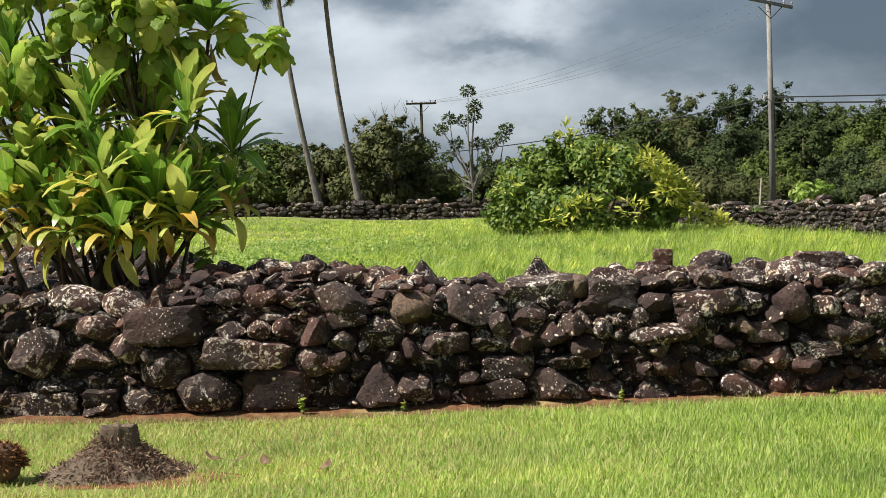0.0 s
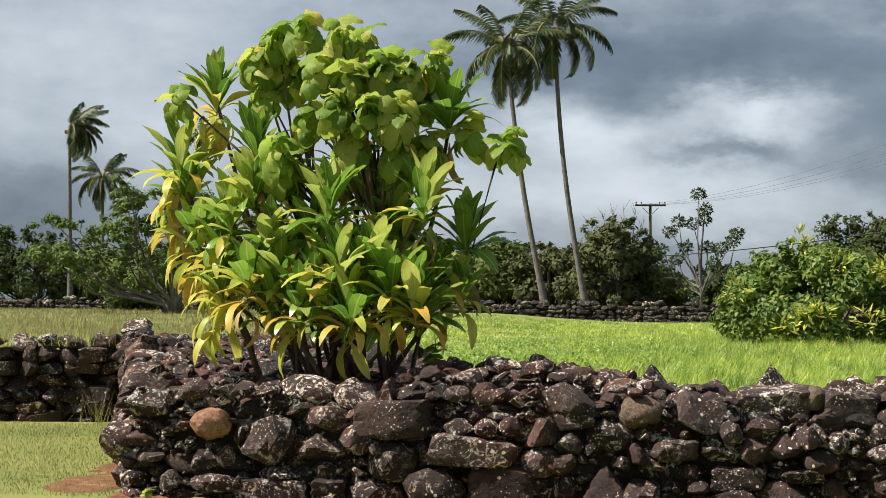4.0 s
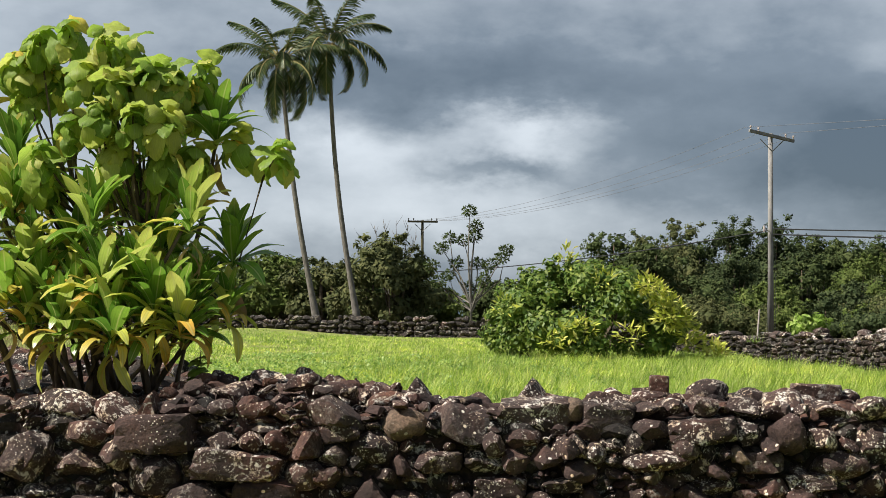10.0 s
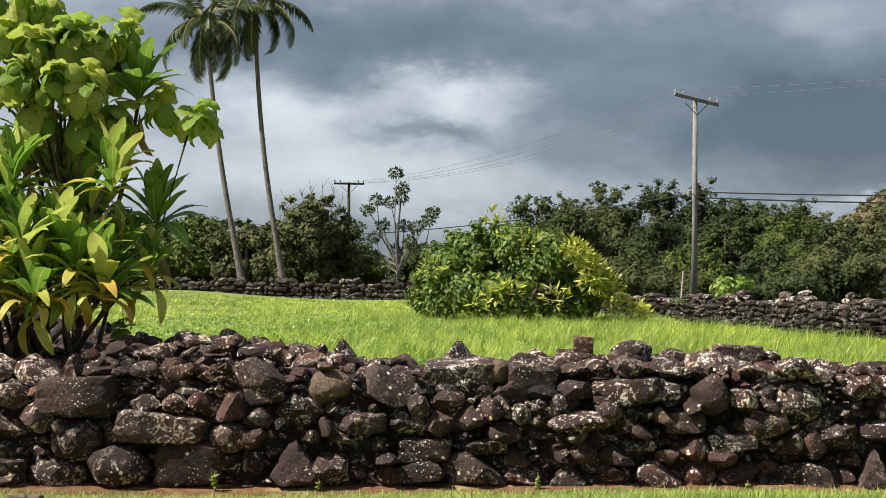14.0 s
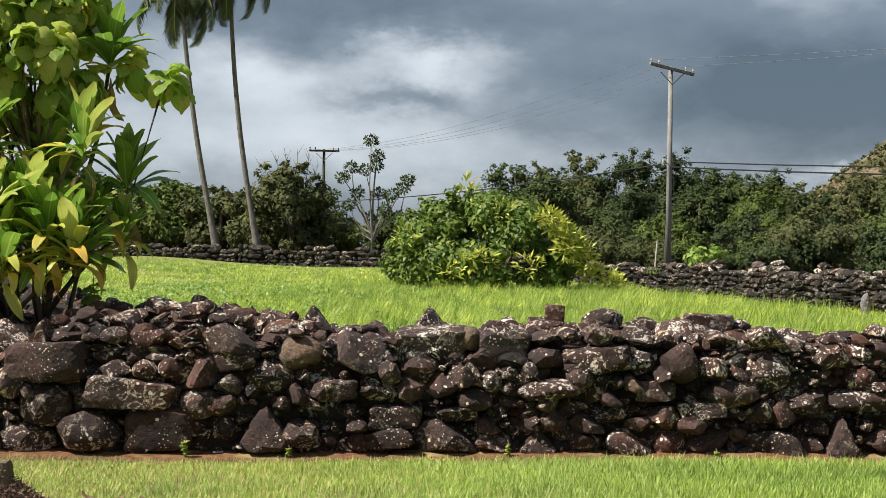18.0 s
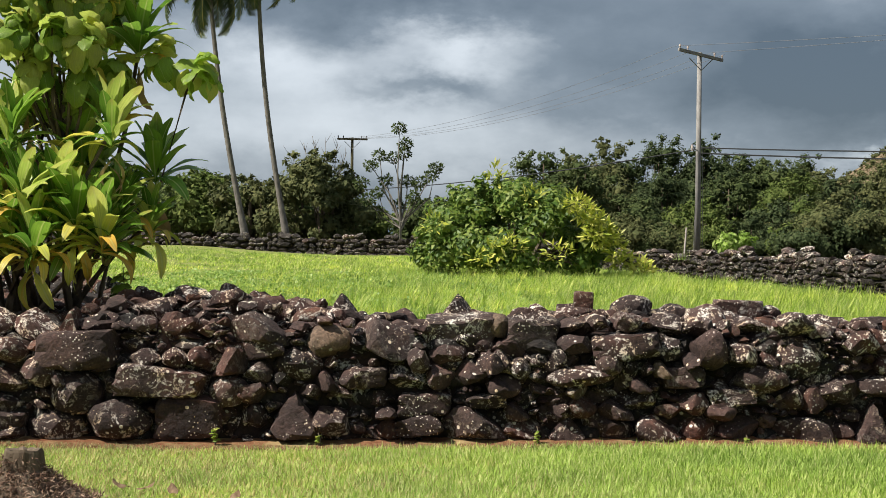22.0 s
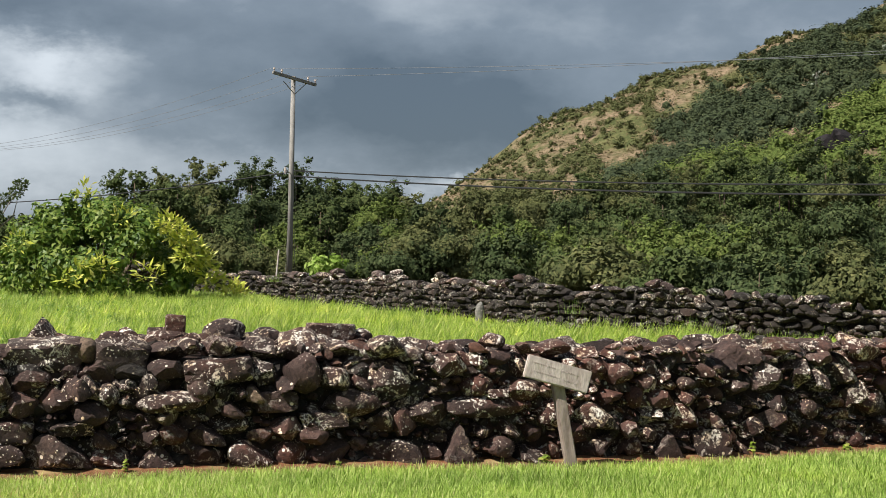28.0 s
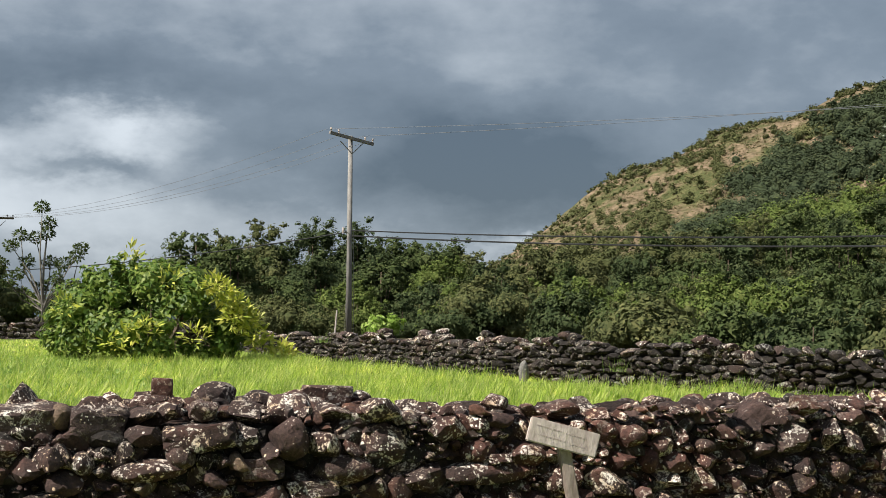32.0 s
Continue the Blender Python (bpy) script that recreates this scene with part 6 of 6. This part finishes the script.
M_FADED = bark_material("faded_paint", (0.31, 0.25, 0.225), (0.49, 0.42, 0.385), 30.0)
sign_post()


def fibre_mound():
    """The shaggy fibrous stump of a felled palm, with a cut top, on bare soil."""
    root = thing("palm_stump", (-2.6, 8.92, 0.0), "cut brown fibrous palm stump in the lawn", "stump")
    rng = np.random.default_rng(12)
    vs, fs, ns = [], [], 24
    prof = [(0.50, -0.02), (0.40, 0.03), (0.30, 0.085), (0.21, 0.14), (0.135, 0.19), (0.115, 0.30), (0.105, 0.315), (0.05, 0.30), (0.0, 0.295)]
    for j, (r_, z) in enumerate(prof):
        for k in range(ns):
            a = 2 * math.pi * k / ns
            q = r_ * (1 + 0.13 * noise.noise(Vector((math.cos(a) * 2, math.sin(a) * 2, z * 6))))
            vs.append((q * math.cos(a) * (1.0 if j > 3 else 1.05) + (0.04 if j > 3 else 0), q * math.sin(a) * 0.8, z + 0.02 * noise.noise(Vector((a * 3, z * 9, 1)))))
    for j in range(len(prof) - 1):
        for k in range(ns):
            fs.append((j * ns + k, j * ns + (k + 1) % ns, (j + 1) * ns + (k + 1) % ns, (j + 1) * ns + k))
    part("stump", (vs, fs), M_BARK_DARK, root)
    n = 5200
    a, q = rng.uniform(0, 6.283, n), rng.uniform(0.1, 0.48, n)
    z = np.interp(q, [0.1, 0.135, 0.21, 0.3, 0.4, 0.5], [0.27, 0.19, 0.14, 0.085, 0.03, 0.0])
    pts = np.stack([q * np.cos(a) + 0.02, q * np.sin(a) * 0.8, z + 0.008], -1)
    out = np.stack([np.cos(a), np.sin(a), -0.7 * np.ones(n)], -1)
    part("fibre", quads_mesh("fibre", leaves(pts, 0.05, 0.007, rng, 0.0, out * 0.5)), M_FIBRE, root, "shaggy brown root fibres")


M_FIBRE = leaf_material("root_fibre", (0.09, 0.05, 0.038), (0.20, 0.125, 0.09), (0.38, 0.27, 0.20), 0.9, 0.05, 0.1, "Island")
fibre_mound()


def husk(x, y, r_, seed):
    root = thing("coconut_husk", (x, y, 0), "shaggy orange-brown coconut husk lying on the lawn", "husk")
    rng = np.random.default_rng(seed)
    me = part("shell", stone_mesh("husk", seed, "r"), M_FIBRE, root)
    me.scale, me.location = (r_ * 1.9, r_ * 1.8, r_ * 2.0), (0, 0, r_ * 0.92)
    v = unit(rng.normal(size=(1500, 3)))
    v[:, 2] = np.abs(v[:, 2]) * 0.9 - 0.2
    part("fibre", quads_mesh("fibre", leaves(v * r_ * [0.95, 0.9, 1] + [0, 0, r_], 0.055, 0.014, rng, 0.2, v * 0.5)), M_HUSK, root)


M_HUSK = leaf_material("husk_fibre", (0.14, 0.06, 0.03), (0.28, 0.12, 0.045), (0.44, 0.26, 0.13), 0.9, 0.05, 0.1, "Island")
husk(-3.24, 8.78, 0.13, 3)
FALLEN = leaf_mesh("fallen_leaf", bark_material("dead_leaf", (0.10, 0.062, 0.035), (0.24, 0.165, 0.10), 22.0), 1.0, 0.5, 0.9, 0.35, wave=0.05)
for i, (x, y, a) in enumerate(((-1.93, 9.1, 0.4), (-1.66, 8.95, 2.0), (-1.33, 8.75, 1.1), (-1.98, 9.18, 3.0))):
    ob = new("fallen_leaf", FALLEN)
    ob.matrix_basis = Matrix.LocRotScale((x, y, 0.055), Euler((radians(174), 0, a)), (0.13, 0.13, 0.11))
    tagged(ob, "curled dry brown leaf fallen on the lawn", "leaf", "fallen leaves")

M_GREY_STONE = stone_material("grey_stone", (0.13, 0.125, 0.115), (0.21, 0.20, 0.185), (0.16, 0.13, 0.11), 0.9, (0.5, 0.48, 0.44))
up_stone = tagged(part("standing_stone", stone_mesh("standing_stone", 61, "r"), M_GREY_STONE), "grey upright standing stone in the long grass", "stone")
up_stone.matrix_basis = Matrix.LocRotScale((8.07, 28, 0.61), Euler((0, 0, 0.3)), (0.2, 0.18, 0.56))

stake = tagged(part("stake", tube([(9.75, 66, 0.5), (9.87, 66, 2.05)], [0.04, 0.04], 6), M_SIGN), "thin pale marker stake by the pole", "stake")

# strip of bare red soil along the wall's foot
def soil_strip():
    vs, fs = [], []
    xs = [-5.2 + 0.12 * i for i in range(130)]
    for x in xs:
        w = 0.20 + 0.16 * noise.noise(Vector((x * 1.7, 0, 0))) + 0.07 * noise.noise(Vector((x * 6, 3, 0)))
        f = front(x)
        z = float(ground_z(x, f - 0.1))
        vs += [(x, f - w, z + 0.004), (x, f - w * 0.4, z + 0.018), (x, f + 0.15, z + 0.05)]
    for i in range(len(xs) - 1):
        for k in range(2):
            fs.append((3 * i + k, 3 * i + 3 + k, 3 * i + 4 + k, 3 * i + 1 + k))
    tagged(smooth(part("soil_strip", (vs, fs), M_DIRT)), "strip of bare red soil along the foot of the wall", "soil", kind="structure")


soil_strip()


def soil_patch(x, y, rx, ry, seed):
    """An uneven patch of bare red soil in the turf."""
    vs, fs = [(x, y, float(ground_z(x, y)) + 0.014)], []
    for ring in range(1, 6):
        for k in range(28):
            a = 2 * math.pi * k / 28
            s = ring / 5 * (1 + 0.45 * noise.noise(Vector((math.cos(a) * 1.7, math.sin(a) * 1.7, seed))))
            px, py = x + rx * s * math.cos(a), y + ry * s * math.sin(a)
            vs.append((px, py, float(ground_z(px, py)) + (0.014 if ring < 5 else 0.002)))
    for k in range(28):
        n = (k + 1) % 28
        fs.append((0, k + 1, n + 1))
        for ring in range(4):
            o = 1 + 28 * ring
            fs.append((o + k, o + k + 28, o + n + 28, o + n))
    tagged(part("soil_patch", (vs, fs), M_DIRT), "bare red soil worn through the turf", "soil", kind="structure")


soil_patch(-5.75, 12.6, 0.45, 0.9, 1.0)
soil_patch(-6.1, 13.9, 0.3, 0.6, 2.0)
soil_patch(-2.4, 8.72, 0.62, 0.2, 3.0)
soil_patch(-2.12, 8.82, 0.36, 0.2, 4.0)
